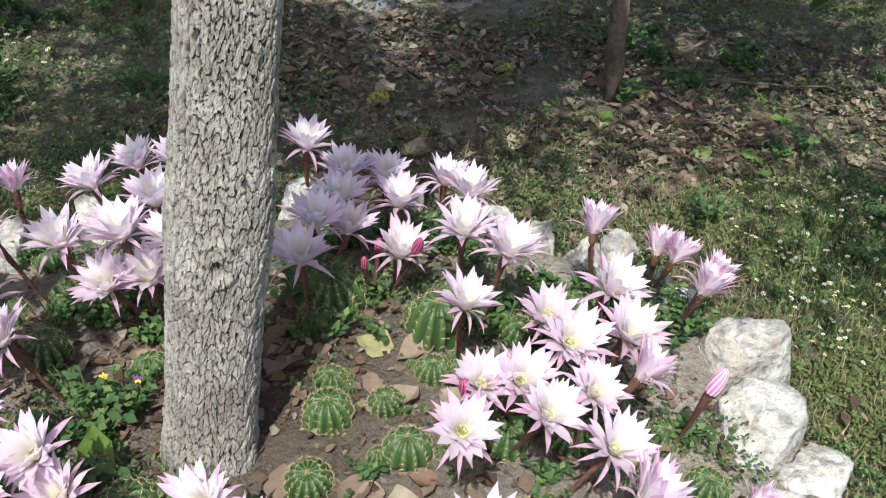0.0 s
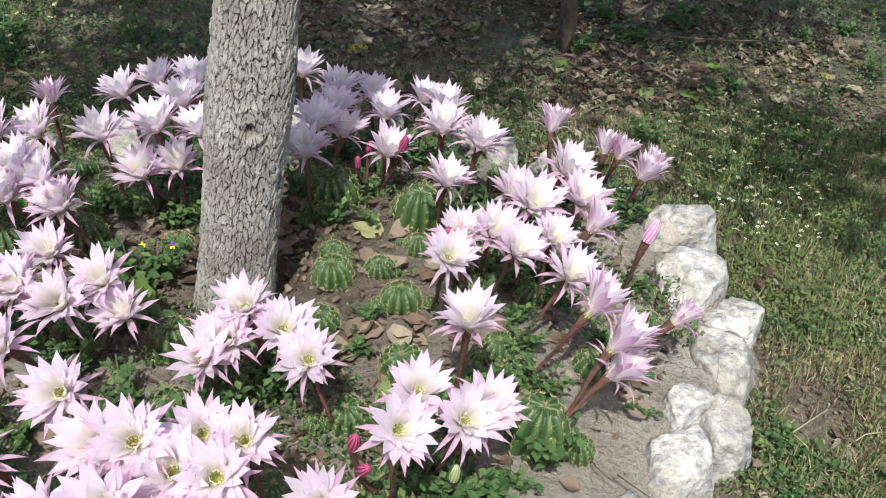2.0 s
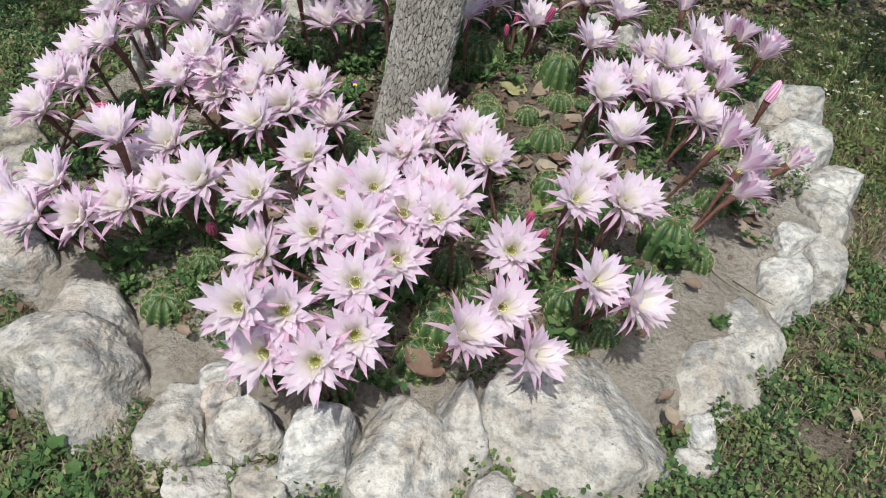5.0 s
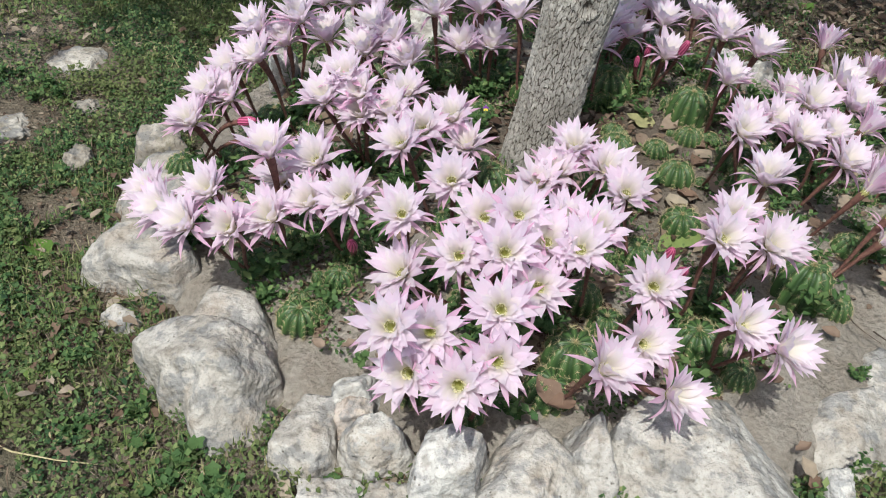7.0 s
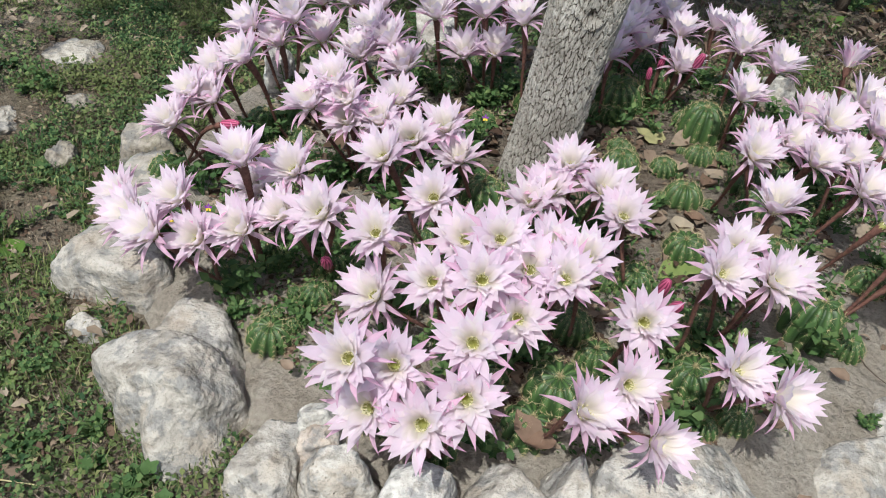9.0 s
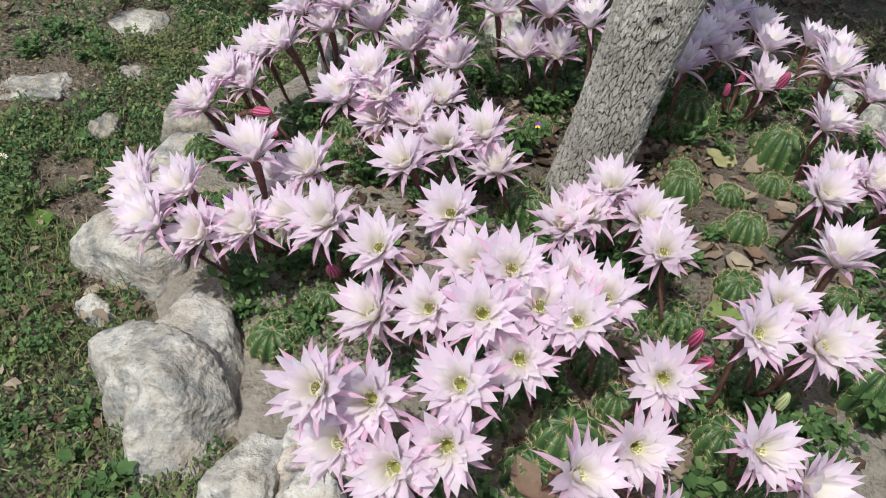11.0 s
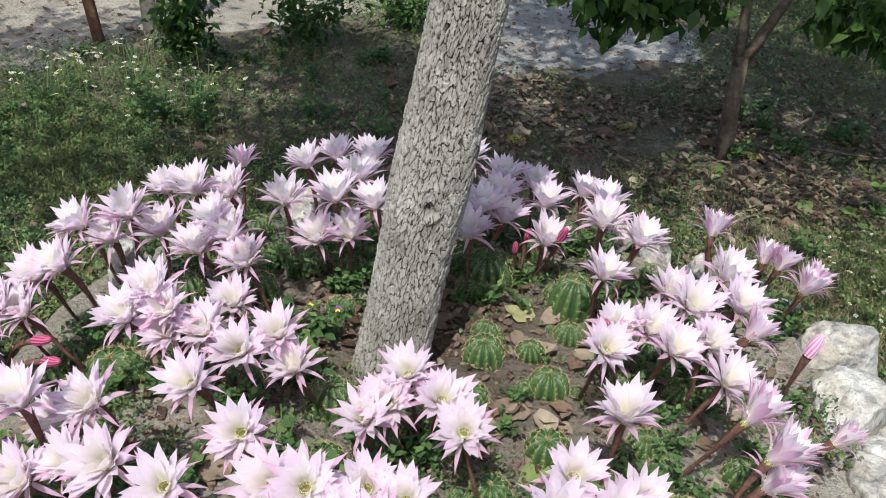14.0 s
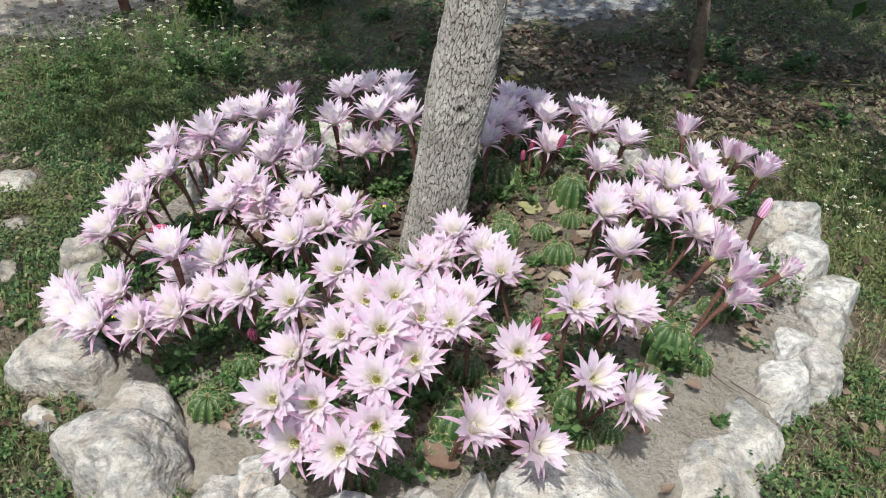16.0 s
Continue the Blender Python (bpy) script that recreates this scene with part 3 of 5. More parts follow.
def rock(x, y, z, tone, hulls, label="", name="stone", sharp=34, lean=12, grow=1.03):
    """A split stone: each hull has a top (height, way it dips, dip) and sides (way it faces, distance), with worn edges and a few chips."""
    r = np.random.RandomState(int(abs(x * 917 + y * 431) * 10) % 9973)
    bm = bmesh.new()
    bmesh.ops.create_icosphere(bm, subdivisions=6 if name == "boulder" else 5, radius=1.0)
    d = np.array([p.co[:] for p in bm.verts])
    reach = np.zeros(len(d))
    for (height, dip_way, dip), sides in hulls:
        normals, far = [(0, 0, -1)], [z + 0.05]
        a, e = radians(dip_way), radians(90 - dip)
        normals.append((math.cos(a) * math.cos(e), math.sin(a) * math.cos(e), math.sin(e)))
        far.append(height)
        for way, dist in sides:
            a, e = radians(way), radians(lean)
            normals.append((math.cos(a) * math.cos(e), math.sin(a) * math.cos(e), math.sin(e)))
            far.append(dist * grow)
        normals, far = np.array(normals), np.array(far)
        for k in range(6):
            c = r.normal(0, 1, 3)
            c[2] = abs(c[2])
            c /= np.linalg.norm(c)
            edge = 1 / np.max(np.maximum(normals @ c, 1e-6) / far)
            normals, far = np.vstack([normals, c]), np.append(far, edge * r.uniform(0.88, 0.98))
        facing = np.maximum(d @ normals.T, 0) / far
        reach = np.maximum(reach, (facing ** sharp).sum(1) ** (-1.0 / sharp))
    seed = Vector(r.uniform(0, 50, 3))
    for p, way, far in zip(bm.verts, d, reach):
        w, u = Vector(way * far), Vector(way)
        low = noise.fractal(w * 11 + seed, 1.0, 2.0, 3)
        rough = noise.ridged_multi_fractal(w * 24 + seed, 0.9, 2.1, 4, 1.0, 2.0) - 1.0
        pit = noise.fractal(w * 85 + seed, 0.7, 2.1, 3)
        p.co = w + u * (0.0045 * low + 0.0040 * rough + 0.0026 * pit)
    for f in bm.faces:
        f.smooth = True
    me = bpy.data.meshes.new(name)
    bm.to_mesh(me)
    bm.free()
    me.materials.append(STONES[tone])
    ob = tagged(new(name, me), label or STONE_WORDS[tone], "stone", "stones round the bed")
    ob.location = (x, y, z)
    ROCKS.append((x, y, 0.9 * float(np.mean([dist for way, dist in hulls[0][1]]))))
    return ob


# front of the ring
rock(-1.033, 0.251, 0.080, 2, [((0.108, 164, 7), ((166, 0.205), (122, 0.105), (54, 0.055), (-30, 0.12), (-92, 0.115), (-122, 0.135), (-146, 0.185))), ((0.092, -80, 8), ((162, 0.05), (100, 0.05), (50, 0.06), (-55, 0.21), (-21, 0.184), (-83, 0.25), (-112, 0.20), (-145, 0.11))), ((0.052, -150, 3), ((160, 0.275), (127, 0.275), (88, 0.225), (45, 0.115), (-60, 0.10), (-143, 0.15)))],
     "large smooth two-lobed grey boulder edging the bed", name="boulder", sharp=12, lean=2, grow=1.08)
rock(-0.813, 0.082, 0.034, 0, [((0.06, -87, 12), ((102, 0.103), (9, 0.066), (-31, 0.071), (-98, 0.082), (-134, 0.073), (166, 0.057)))])
rock(-0.728, 0.159, 0.052, 4, [((0.071, -87, 10), ((121, 0.04), (61, 0.05), (11, 0.046), (-53, 0.034), (-158, 0.045)))], "small squared pinkish-brown stone between larger ones")
rock(-0.736, 0.210, 0.066, 1, [((0.075, -106, 4), ((139, 0.04), (76, 0.054), (-5, 0.046), (-70, 0.044), (-165, 0.049)))])
rock(-0.667, 0.081, 0.058, 0, [((0.064, -92, 12), ((114, 0.055), (56, 0.057), (-32, 0.063), (-57, 0.041), (-91, 0.04), (-143, 0.061), (176, 0.072)))])
rock(-0.519, 0.057, 0.090, 1, [((0.046, -89, 12), ((93, 0.073), (27, 0.088), (-8, 0.063), (-75, 0.051), (-172, 0.061)))])
rock(-0.340, 0.067, 0.058, 2, [((0.052, -84, 10), ((140, 0.114), (112, 0.13), (54, 0.125), (30, 0.094), (3, 0.12), (-84, 0.12), (169, 0.094)))], "flat grey slab stone leaning against the bed")
rock(-0.242, 0.136, 0.062, 1, [((0.069, -85, 11), ((114, 0.077), (14, 0.053), (-54, 0.083), (-136, 0.037)))], grow=0.98)
rock(-0.171, 0.004, 0.026, 1, [((0.058, -87, 12), ((95, 0.073), (37, 0.046), (-11, 0.051), (-85, 0.055), (168, 0.042)))])
rock(-0.008, 0.190, 0.056, 0, [((0.072, -58, 6), ((139, 0.155), (95, 0.206), (55, 0.23), (20, 0.215), (-8, 0.20), (-50, 0.19), (-75, 0.165), (-136, 0.194), (-166, 0.202)))], "broad flat-topped grey slab stone edging the bed", name="boulder", sharp=26)
rock(0.315, 0.332, 0.016, 2, [((0.048, -63, 10), ((119, 0.097), (17, 0.12), (-33, 0.101), (-61, 0.097), (-103, 0.092), (-142, 0.121), (-170, 0.125)))], "flat tan-grey slab stone half sunk in soil")
rock(0.444, 0.496, 0.018, 2, [((0.055, -37, 6), ((112, 0.124), (31, 0.062), (-28, 0.081), (-67, 0.093), (-107, 0.108), (175, 0.073)))], "flat tan-grey slab stone half sunk in soil")
rock(0.273, 0.195, 0.020, 1, [((0.036, -74, 10), ((106, 0.039), (-3, 0.033), (-71, 0.04), (-138, 0.032), (-177, 0.034)))])
rock(0.254, 0.131, 0.020, 1, [((0.02, -95, 11), ((130, 0.044), (74, 0.033), (13, 0.043), (-75, 0.034), (-128, 0.03), (174, 0.043)))])
stone(-0.727, -0.042, 0.022, 0.130, 0.11, 0.10, 8, 0)
stone(-0.610, -0.025, 0.015, 0.110, 0.10, 0.11, 12, 2)
# right of the ring
rock(0.755, 1.440, 0.140, 0, [((0.055, -88, 8), ((130, 0.085), (83, 0.058), (30, 0.095), (-10, 0.10), (-50, 0.066), (-80, 0.042), (-125, 0.075), (-175, 0.105)))])
rock(0.735, 1.230, 0.100, 1, [((0.062, -64, 6), ((131, 0.095), (87, 0.090), (24, 0.105), (-10, 0.092), (-43, 0.078), (-105, 0.112), (-178, 0.085)))])
rock(0.818, 1.110, 0.052, 1, [((0.063, -56, 10), ((58, 0.088), (4, 0.096), (-47, 0.06), (-79, 0.065), (-143, 0.103), (131, 0.06)))])
rock(0.737, 0.962, 0.056, 0, [((0.067, -57, 8), ((91, 0.099), (60, 0.087), (21, 0.086), (-28, 0.07), (-97, 0.088), (-140, 0.08), (-166, 0.079), (170, 0.083)))])
rock(0.603, 0.802, 0.064, 1, [((0.068, -78, 8), ((132, 0.052), (78, 0.063), (43, 0.069), (-60, 0.037), (-156, 0.069), (158, 0.055)))])
rock(0.688, 0.760, 0.046, 1, [((0.063, -67, 11), ((121, 0.08), (54, 0.076), (25, 0.061), (-18, 0.056), (-90, 0.07), (-175, 0.061)))])
rock(0.564, 0.668, 0.048, 1, [((0.066, -80, 10), ((104, 0.076), (36, 0.097), (-26, 0.062), (-65, 0.056), (-131, 0.093), (164, 0.081)))])
# left of the ring
rock(-1.535, 1.035, 0.042, 3, [((0.065, -94, 10), ((-173, 0.074), (133, 0.095), (70, 0.069), (41, 0.063), (-53, 0.075), (-79, 0.064), (-149, 0.076)))])
rock(-1.484, 0.830, 0.020, 2, [((0.067, -133, 4), ((168, 0.115), (135, 0.129), (113, 0.14), (62, 0.153), (3, 0.113), (-87, 0.162), (-129, 0.126), (-162, 0.114)))], "wide flat mossy stone sunk at the bed's edge")
rock(-1.369, 0.520, 0.036, 2, [((0.088, -109, 9), ((150, 0.15), (113, 0.105), (84, 0.10), (38, 0.132), (-40, 0.134), (-98, 0.066), (-134, 0.115)))], "rough grey stone with a mossy foot edging the bed", sharp=26)
rock(-1.346, 0.362, 0.020, 0, [((0.02, -95, 12), ((147, 0.037), (82, 0.027), (-25, 0.037), (-84, 0.025), (-114, 0.025)))])
stone(-1.765, 0.958, 0.020, 0.09, 0.10, 0.08, 35, 3, "small pale stone lying in the weeds", name="loose_stone")
stone(-2.081, 1.536, 0.004, 0.22, 0.19, 0.07, 34, 3, "flat grey stone flush with the weeds", name="loose_stone")
stone(-1.89, 1.27, 0.000, 0.10, 0.09, 0.06, 50, 3, "small flat stone lying in the weeds", name="loose_stone")
stone(-2.10, 1.09, -0.002, 0.24, 0.18, 0.06, 20, 3, "flat brownish stone flush with the weeds", name="loose_stone")
# back of the ring
stone(-0.393, 2.067, 0.085, 0.130, 0.12, 0.17, 11, 0)
stone(0.435, 1.836, 0.060, 0.140, 0.13, 0.15, -13, 0)
stone(0.533, 1.860, 0.060, 0.110, 0.11, 0.15, -16, 2)
stone(0.612, 1.726, 0.060, 0.100, 0.09, 0.17, -20, 0)
stone(0.635, 1.634, 0.055, 0.125, 0.10, 0.16, -21, 0)
stone(0.295, 1.893, 0.085, 0.110, 0.10, 0.15, -9, 0)
stone(0.184, 2.001, 0.075, 0.115, 0.10, 0.15, -5, 0)
stone(-0.074, 2.080, 0.075, 0.110, 0.10, 0.15, 2, 0)
stone(-0.865, 1.860, 0.110, 0.150, 0.13, 0.24, 10, 0)
stone(-1.097, 1.760, 0.100, 0.120, 0.11, 0.22, 31, 0)
stone(-1.270, 1.409, 0.120, 0.100, 0.10, 0.24, 20, 1)


# cacti
def cactus_meshes(seed, ribs, tall):
    """A ribbed globe one unit in radius, and its spines in small stars along the ribs."""
    r = np.random.RandomState(seed)
    n_a, n_h = ribs * 6, 16
    verts, faces = [], []
    for k in range(n_h + 1):
        h = k / n_h
        prof = math.sin(math.pi * (0.16 + 0.84 * h) ** 0.95) ** 0.6 if h < 1 else 0.0
        z = tall * (1 - math.cos(math.pi * h)) / 2 * (1 - 0.06 * max(0, h - 0.9) / 0.1)
        for a in range(n_a):
            t = 2 * math.pi * a / n_a
            rib = abs(math.cos(ribs * t / 2)) ** 0.8
            rad = prof * (0.74 + 0.28 * rib)
            verts.append((rad * math.cos(t), rad * math.sin(t), z - 0.10 * (1 - rib) * h ** 3))
    for k in range(n_h):
        for a in range(n_a):
            b, c = k * n_a + a, k * n_a + (a + 1) % n_a
            faces.append((b, c, c + n_a, b + n_a))
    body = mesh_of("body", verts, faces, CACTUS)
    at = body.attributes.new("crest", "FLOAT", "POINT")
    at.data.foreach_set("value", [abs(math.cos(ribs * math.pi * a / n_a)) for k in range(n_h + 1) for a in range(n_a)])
    sv, sf = [], []
    for i in range(ribs):
        t = 2 * math.pi * i / ribs
        for k in range(4, n_h + 1, 2):
            o = Vector(verts[k * n_a + i * 6])
            out = Vector((math.cos(t), math.sin(t), -0.3 + 1.6 * (k / n_h) ** 2)).normalized()
            q = out.to_track_quat("Z", "Y")
            wool = len(sv)
            sv += [o + q @ Vector(c) * 0.028 for c in ((1, 0, 0.2), (0, 1, 0.2), (-1, 0, 0.2), (0, -1, 0.2), (0, 0, 1.2))]
            sf += [(wool + e, wool + (e + 1) % 4, wool + 4) for e in range(4)]
            for s in range(8):
                w = q @ Vector((math.cos(s * 0.9 + i), math.sin(s * 0.9 + i), r.uniform(0.3, 0.9)))
                L, d = r.uniform(0.12, 0.26), q @ Vector((-math.sin(s * 0.9 + i), math.cos(s * 0.9 + i), 0)) * 0.006
                b = len(sv)
                sv += [o - d, o + d, o + out * 0.02, o + w * L]
                sf += [(b, b + 1, b + 3), (b + 1, b + 2, b + 3), (b + 2, b, b + 3)]
    return body, mesh_of("spines", sv, sf, SPINE, False)


CACTUS_KINDS = [cactus_meshes(1, 12, 1.25), cactus_meshes(2, 13, 1.45), cactus_meshes(3, 11, 1.9), cactus_meshes(4, 14, 1.15)]
CACTI = []


def cactus(x, y, radius, kind=0, lean=0):
    r = random.Random(int(x * 1000) * 31 + int(y * 1000))
    z = support(x, y)
    label = ("round ribbed green cactus with pale spines", "ribbed globe cactus with yellowish spines", "tall ribbed green cactus with spiny edges", "squat ribbed green cactus with spines")[kind]
    ob = tagged(new("cactus"), label, "cactus", "cacti in the bed")
    ob.matrix_world = pose(x, y, z - 0.12 * radius, r.uniform(-8, 8) + lean, r.uniform(-8, 8), r.uniform(0, 360)) @ Matrix.Scale(radius, 4)
    body, spines = CACTUS_KINDS[kind]
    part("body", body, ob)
    tagged(part("spine_cover", spines, ob, "pale fine spines"), kind="stuff")
    tall = (1.25, 1.45, 1.9, 1.15)[kind]
    CACTI.append((x, y, z - 0.12 * radius, radius, tall * radius))
    return ob


cactus(-0.204, 1.205, 0.053, 1)
cactus(-0.213, 1.310, 0.036)
cactus(-0.084, 1.243, 0.039, 3)
cactus(-0.034, 1.110, 0.051)
cactus(0.015, 1.480, 0.065, 2)
cactus(0.017, 1.345, 0.042, 3)
cactus(0.085, 1.370, 0.034, 3)
cactus(-0.225, 1.035, 0.047, 3)
cactus(-0.028, 0.900, 0.053)
cactus(-0.227, 1.610, 0.077, 1)
cactus(-0.239, 1.515, 0.042, 3)
cactus(-0.615, 1.335, 0.042)
cactus(0.238, 0.695, 0.066, 2)
cactus(-0.150, 0.745, 0.048)
cactus(-0.512, 0.770, 0.047, 3)
cactus(-0.643, 0.775, 0.045, 3)
cactus(0.231, 0.885, 0.043, 3)
cactus(-0.916, 0.380, 0.050)
cactus(-0.286, 0.365, 0.070)
cactus(-0.215, 0.475, 0.045, 1)
cactus(-0.010, 0.470, 0.058)
cactus(0.010, 0.375, 0.034, 3)
cactus(0.075, 0.400, 0.038, 3)
cactus(-0.850, 0.505, 0.037)
cactus(-1.095, 0.970, 0.073, 3)
cactus(-0.700, 1.235, 0.034)
cactus(0.512, 1.185, 0.040, 3)
cactus(0.567, 1.055, 0.045, 3)
cactus(0.200, 0.965, 0.046, 3)


# young offsets crowd round the larger cacti
pr = random.Random(31)
for x, y, z, r, tall in list(CACTI):
    for k in range(pr.choice((0, 1, 1, 2))):
        a = pr.uniform(0, 6.28)
        d = r * pr.uniform(1.05, 1.5)
        px, py = x + d * math.cos(a), y + d * math.sin(a)
        if float(bed_edge(px, py)) < 0.8 and math.hypot(px + 0.45, py - 1.11) > 0.14:
            cactus(px, py, r * pr.uniform(0.35, 0.55), pr.choice((0, 1, 3)))


# cactus flowers
def petal_mesh(name, length, width, rise0, rise1, cup, mat, tip=0.75, n=7):
    """A pointed petal from the origin along +y; it leaves at rise0 degrees and ends at rise1."""
    verts, faces, y, z = [], [], 0.0, 0.0
    for k in range(n + 1):
        s = k / n
        a = radians(rise0 + (rise1 - rise0) * s)
        w = width * max(0.02, (math.sin(math.pi * (0.10 + 0.90 * s ** tip))) ** 0.85)
        if s > 0.85:
            w *= 0.75
        dip = cup * w
        up = Vector((0, -math.sin(a), math.cos(a)))
        for e, g in ((-1, 1), (-0.5, 0.35), (0, 0), (0.5, 0.35), (1, 1)):
            verts.append(Vector((e * w, y, z)) + up * dip * g)
        y += length / n * math.cos(a)
        z += length / n * math.sin(a)
    for k in range(n):
        for j in range(4):
            b = 5 * k + j
            faces.append((b, b + 1, b + 6, b + 5))
    return mesh_of(name, verts, faces, mat)


INNER = [petal_mesh("inner_petal", 0.060, 0.0105, 78, 54, 0.22, PETAL_IN, 1.5), petal_mesh("inner_petal", 0.066, 0.0095, 70, 52, 0.26, PETAL_IN, 1.5)]
MIDDLE = [petal_mesh("petal", 0.073, 0.0102, 60, 36, 0.14, PETAL_MID, 1.5), petal_mesh("petal", 0.078, 0.0090, 54, 38, 0.18, PETAL_MID, 1.4)]
OUTER = [petal_mesh("outer_petal", 0.078, 0.0066, 44, 8, 0.3, PETAL_OUT, 1.0), petal_mesh("outer_petal", 0.072, 0.0048, 28, -55, 0.5, PETAL_OUT)]
MIDDLE_PINK = [petal_mesh("petal", 0.072, 0.0088, 60, 36, 0.25, PETAL_OUT, 1.2), petal_mesh("petal", 0.076, 0.0078, 53, 40, 0.35, PETAL_MID, 1.2)]


def throat_mesh():
    verts, faces, n = [], [], 16
    for r, z in ((0.0130, 0.006), (0.0108, 0.000), (0.0085, -0.012), (0.004, -0.03), (0.0005, -0.034)):
        verts += [(r * math.cos(6.2832 * k / n), r * math.sin(6.2832 * k / n), z) for k in range(n)]
    for j in range(4):
        faces += [(j * n + k, j * n + (k + 1) % n, (j + 1) * n + (k + 1) % n, (j + 1) * n + k) for k in range(n)]
    return mesh_of("throat", verts, faces, THROAT)


def stamens_mesh():
    """Thin filaments that stand round the throat, thickest on its lower side, each with an anther."""
    r = np.random.RandomState(5)
    verts, faces = [], []
    for k in range(120):
        t = r.normal(-math.pi / 2, 1.0) if k % 2 else r.uniform(0, 6.28)
        r0, r1 = r.uniform(0.007, 0.011), r.uniform(0.0085, 0.019)
        z0, z1 = -0.008, r.uniform(0.006, 0.014)
        d = Vector((math.cos(t), math.sin(t), 0))
        s = Vector((-math.sin(t), math.cos(t), 0))
        p, q = d * r0 + Vector((0, 0, z0)), d * r1 + Vector((0, 0, z1))
        b = len(verts)
        verts += [p - s * 0.0004, p + s * 0.0004, q + s * 0.0004, q - s * 0.0004]
        faces.append((b, b + 1, b + 2, b + 3))
        b, a = len(verts), 0.0011
        verts += [q + Vector(v) * a for v in ((1, 0, 0), (-1, 0, 0), (0, 1, 0), (0, -1, 0), (0, 0, 1.4), (0, 0, -1.4))]
        faces += [(b + i, b + j, b + k2) for i in (0, 1) for j in (2, 3) for k2 in (4, 5)]
    return mesh_of("stamen_ring", verts, faces, STAMEN, False)


THROAT_ME, STAMEN_ME = throat_mesh(), stamens_mesh()


def bud_mesh(mat):
    """A closed bud: overlapping scales that wind up to a point, paler along their edges."""
    verts, faces, stripe, n, m = [], [], [], 36, 14
    for k in range(m + 1):
        s = k / m
        r = 0.0104 * (0.72 + 0.95 * s) * (1.0 - s) ** 0.55 + 0.0006
        for a in range(n):
            t = 6.2832 * a / n + 0.5 * s
            edge = abs(math.cos(4.5 * t - 3.0 * s))
            stripe.append(edge)
            verts.append((r * (0.90 + 0.20 * edge) * math.cos(t), r * (0.90 + 0.20 * edge) * math.sin(t), 0.044 * s))
    for k in range(m):
        for a in range(n):
            b, c = k * n + a, k * n + (a + 1) % n
            faces.append((b, c, c + n, b + n))
    faces.append(tuple(range(m * n, (m + 1) * n)))
    me = mesh_of("bud", verts, faces, mat)
    me.attributes.new("stripe", "FLOAT", "POINT").data.foreach_set("value", stripe)
    return me


BUD_ME, PINK_BUD_ME, GREEN_BUD_ME = bud_mesh(BUD), bud_mesh(PINK_BUD), bud_mesh(GREEN_BUD)
FEET = []


def foot_for(x, y, lean):
    """A place on the nearest cactus for a flower at x, y; where there is none a cactus is set under it."""
    back = Vector((x - 0.22 * lean.x, y - 0.20 * lean.y + 0.04))
    best = min(CACTI, key=lambda c: math.hypot(c[0] - back.x, c[1] - back.y) - 0.5 * c[3])
    if math.hypot(best[0] - back.x, best[1] - back.y) > 0.075 + 0.4 * best[3]:
        h = random.Random(int(x * 999) + int(y * 777))
        cactus(back.x + h.uniform(-0.02, 0.02), back.y + h.uniform(-0.02, 0.05), h.uniform(0.042, 0.06), h.choice((0, 1, 0, 3)))
        best = CACTI[-1]
    cx, cy, cz, rad, tall = best
    d = Vector((x - cx, y - cy, 0))
    if d.length > 1e-4:
        d.normalize()
    return Vector((cx, cy, cz + tall * 0.62)) + d * rad * 0.78


def tube_mesh(foot, head, axis, rnd, r_top=0.0115):
    """The stalk: a tapered hairy tube from the cactus up into the flower."""
    p0, p3 = foot, head - axis * 0.004
    reach = (p3 - p0).length
    p1, p2 = p0 + Vector((axis.x, axis.y, 0.7)) * reach * 0.35, p3 - axis * reach * 0.42
    verts, faces, n, m = [], [], 9, 12
    hv, hf = [], []
    for k in range(m + 1):
        s = k / m
        c = p0 * (1 - s) ** 3 + p1 * 3 * s * (1 - s) ** 2 + p2 * 3 * s * s * (1 - s) + p3 * s ** 3
        d = ((p1 - p0) * (1 - s) ** 2 + (p2 - p1) * 2 * s * (1 - s) + (p3 - p2) * s * s).normalized()
        q = d.to_track_quat("Z", "Y")
        r = 0.0038 + (r_top - 0.0038) * s ** 3.4
        for a in range(n):
            t = 6.2832 * a / n
            w = q @ Vector((math.cos(t), math.sin(t), 0))
            verts.append(c + w * r)
            if 0 < k < m and rnd.random() < 0.85:
                side = q @ Vector((-math.sin(t), math.cos(t), 0)) * 0.0011
                e = c + w * r
                hf.append((len(hv), len(hv) + 1, len(hv) + 2))
                hv += [e - side, e + side, e + w * rnd.uniform(0.003, 0.007) + d * rnd.uniform(0.006, 0.014)]
    for k in range(m):
        for a in range(n):
            b, c2 = k * n + a, k * n + (a + 1) % n
            faces.append((b, c2, c2 + n, b + n))
    o = len(verts)
    return mesh_of("tube", verts + hv, faces + [tuple(i + o for i in f) for f in hf], TUBE)


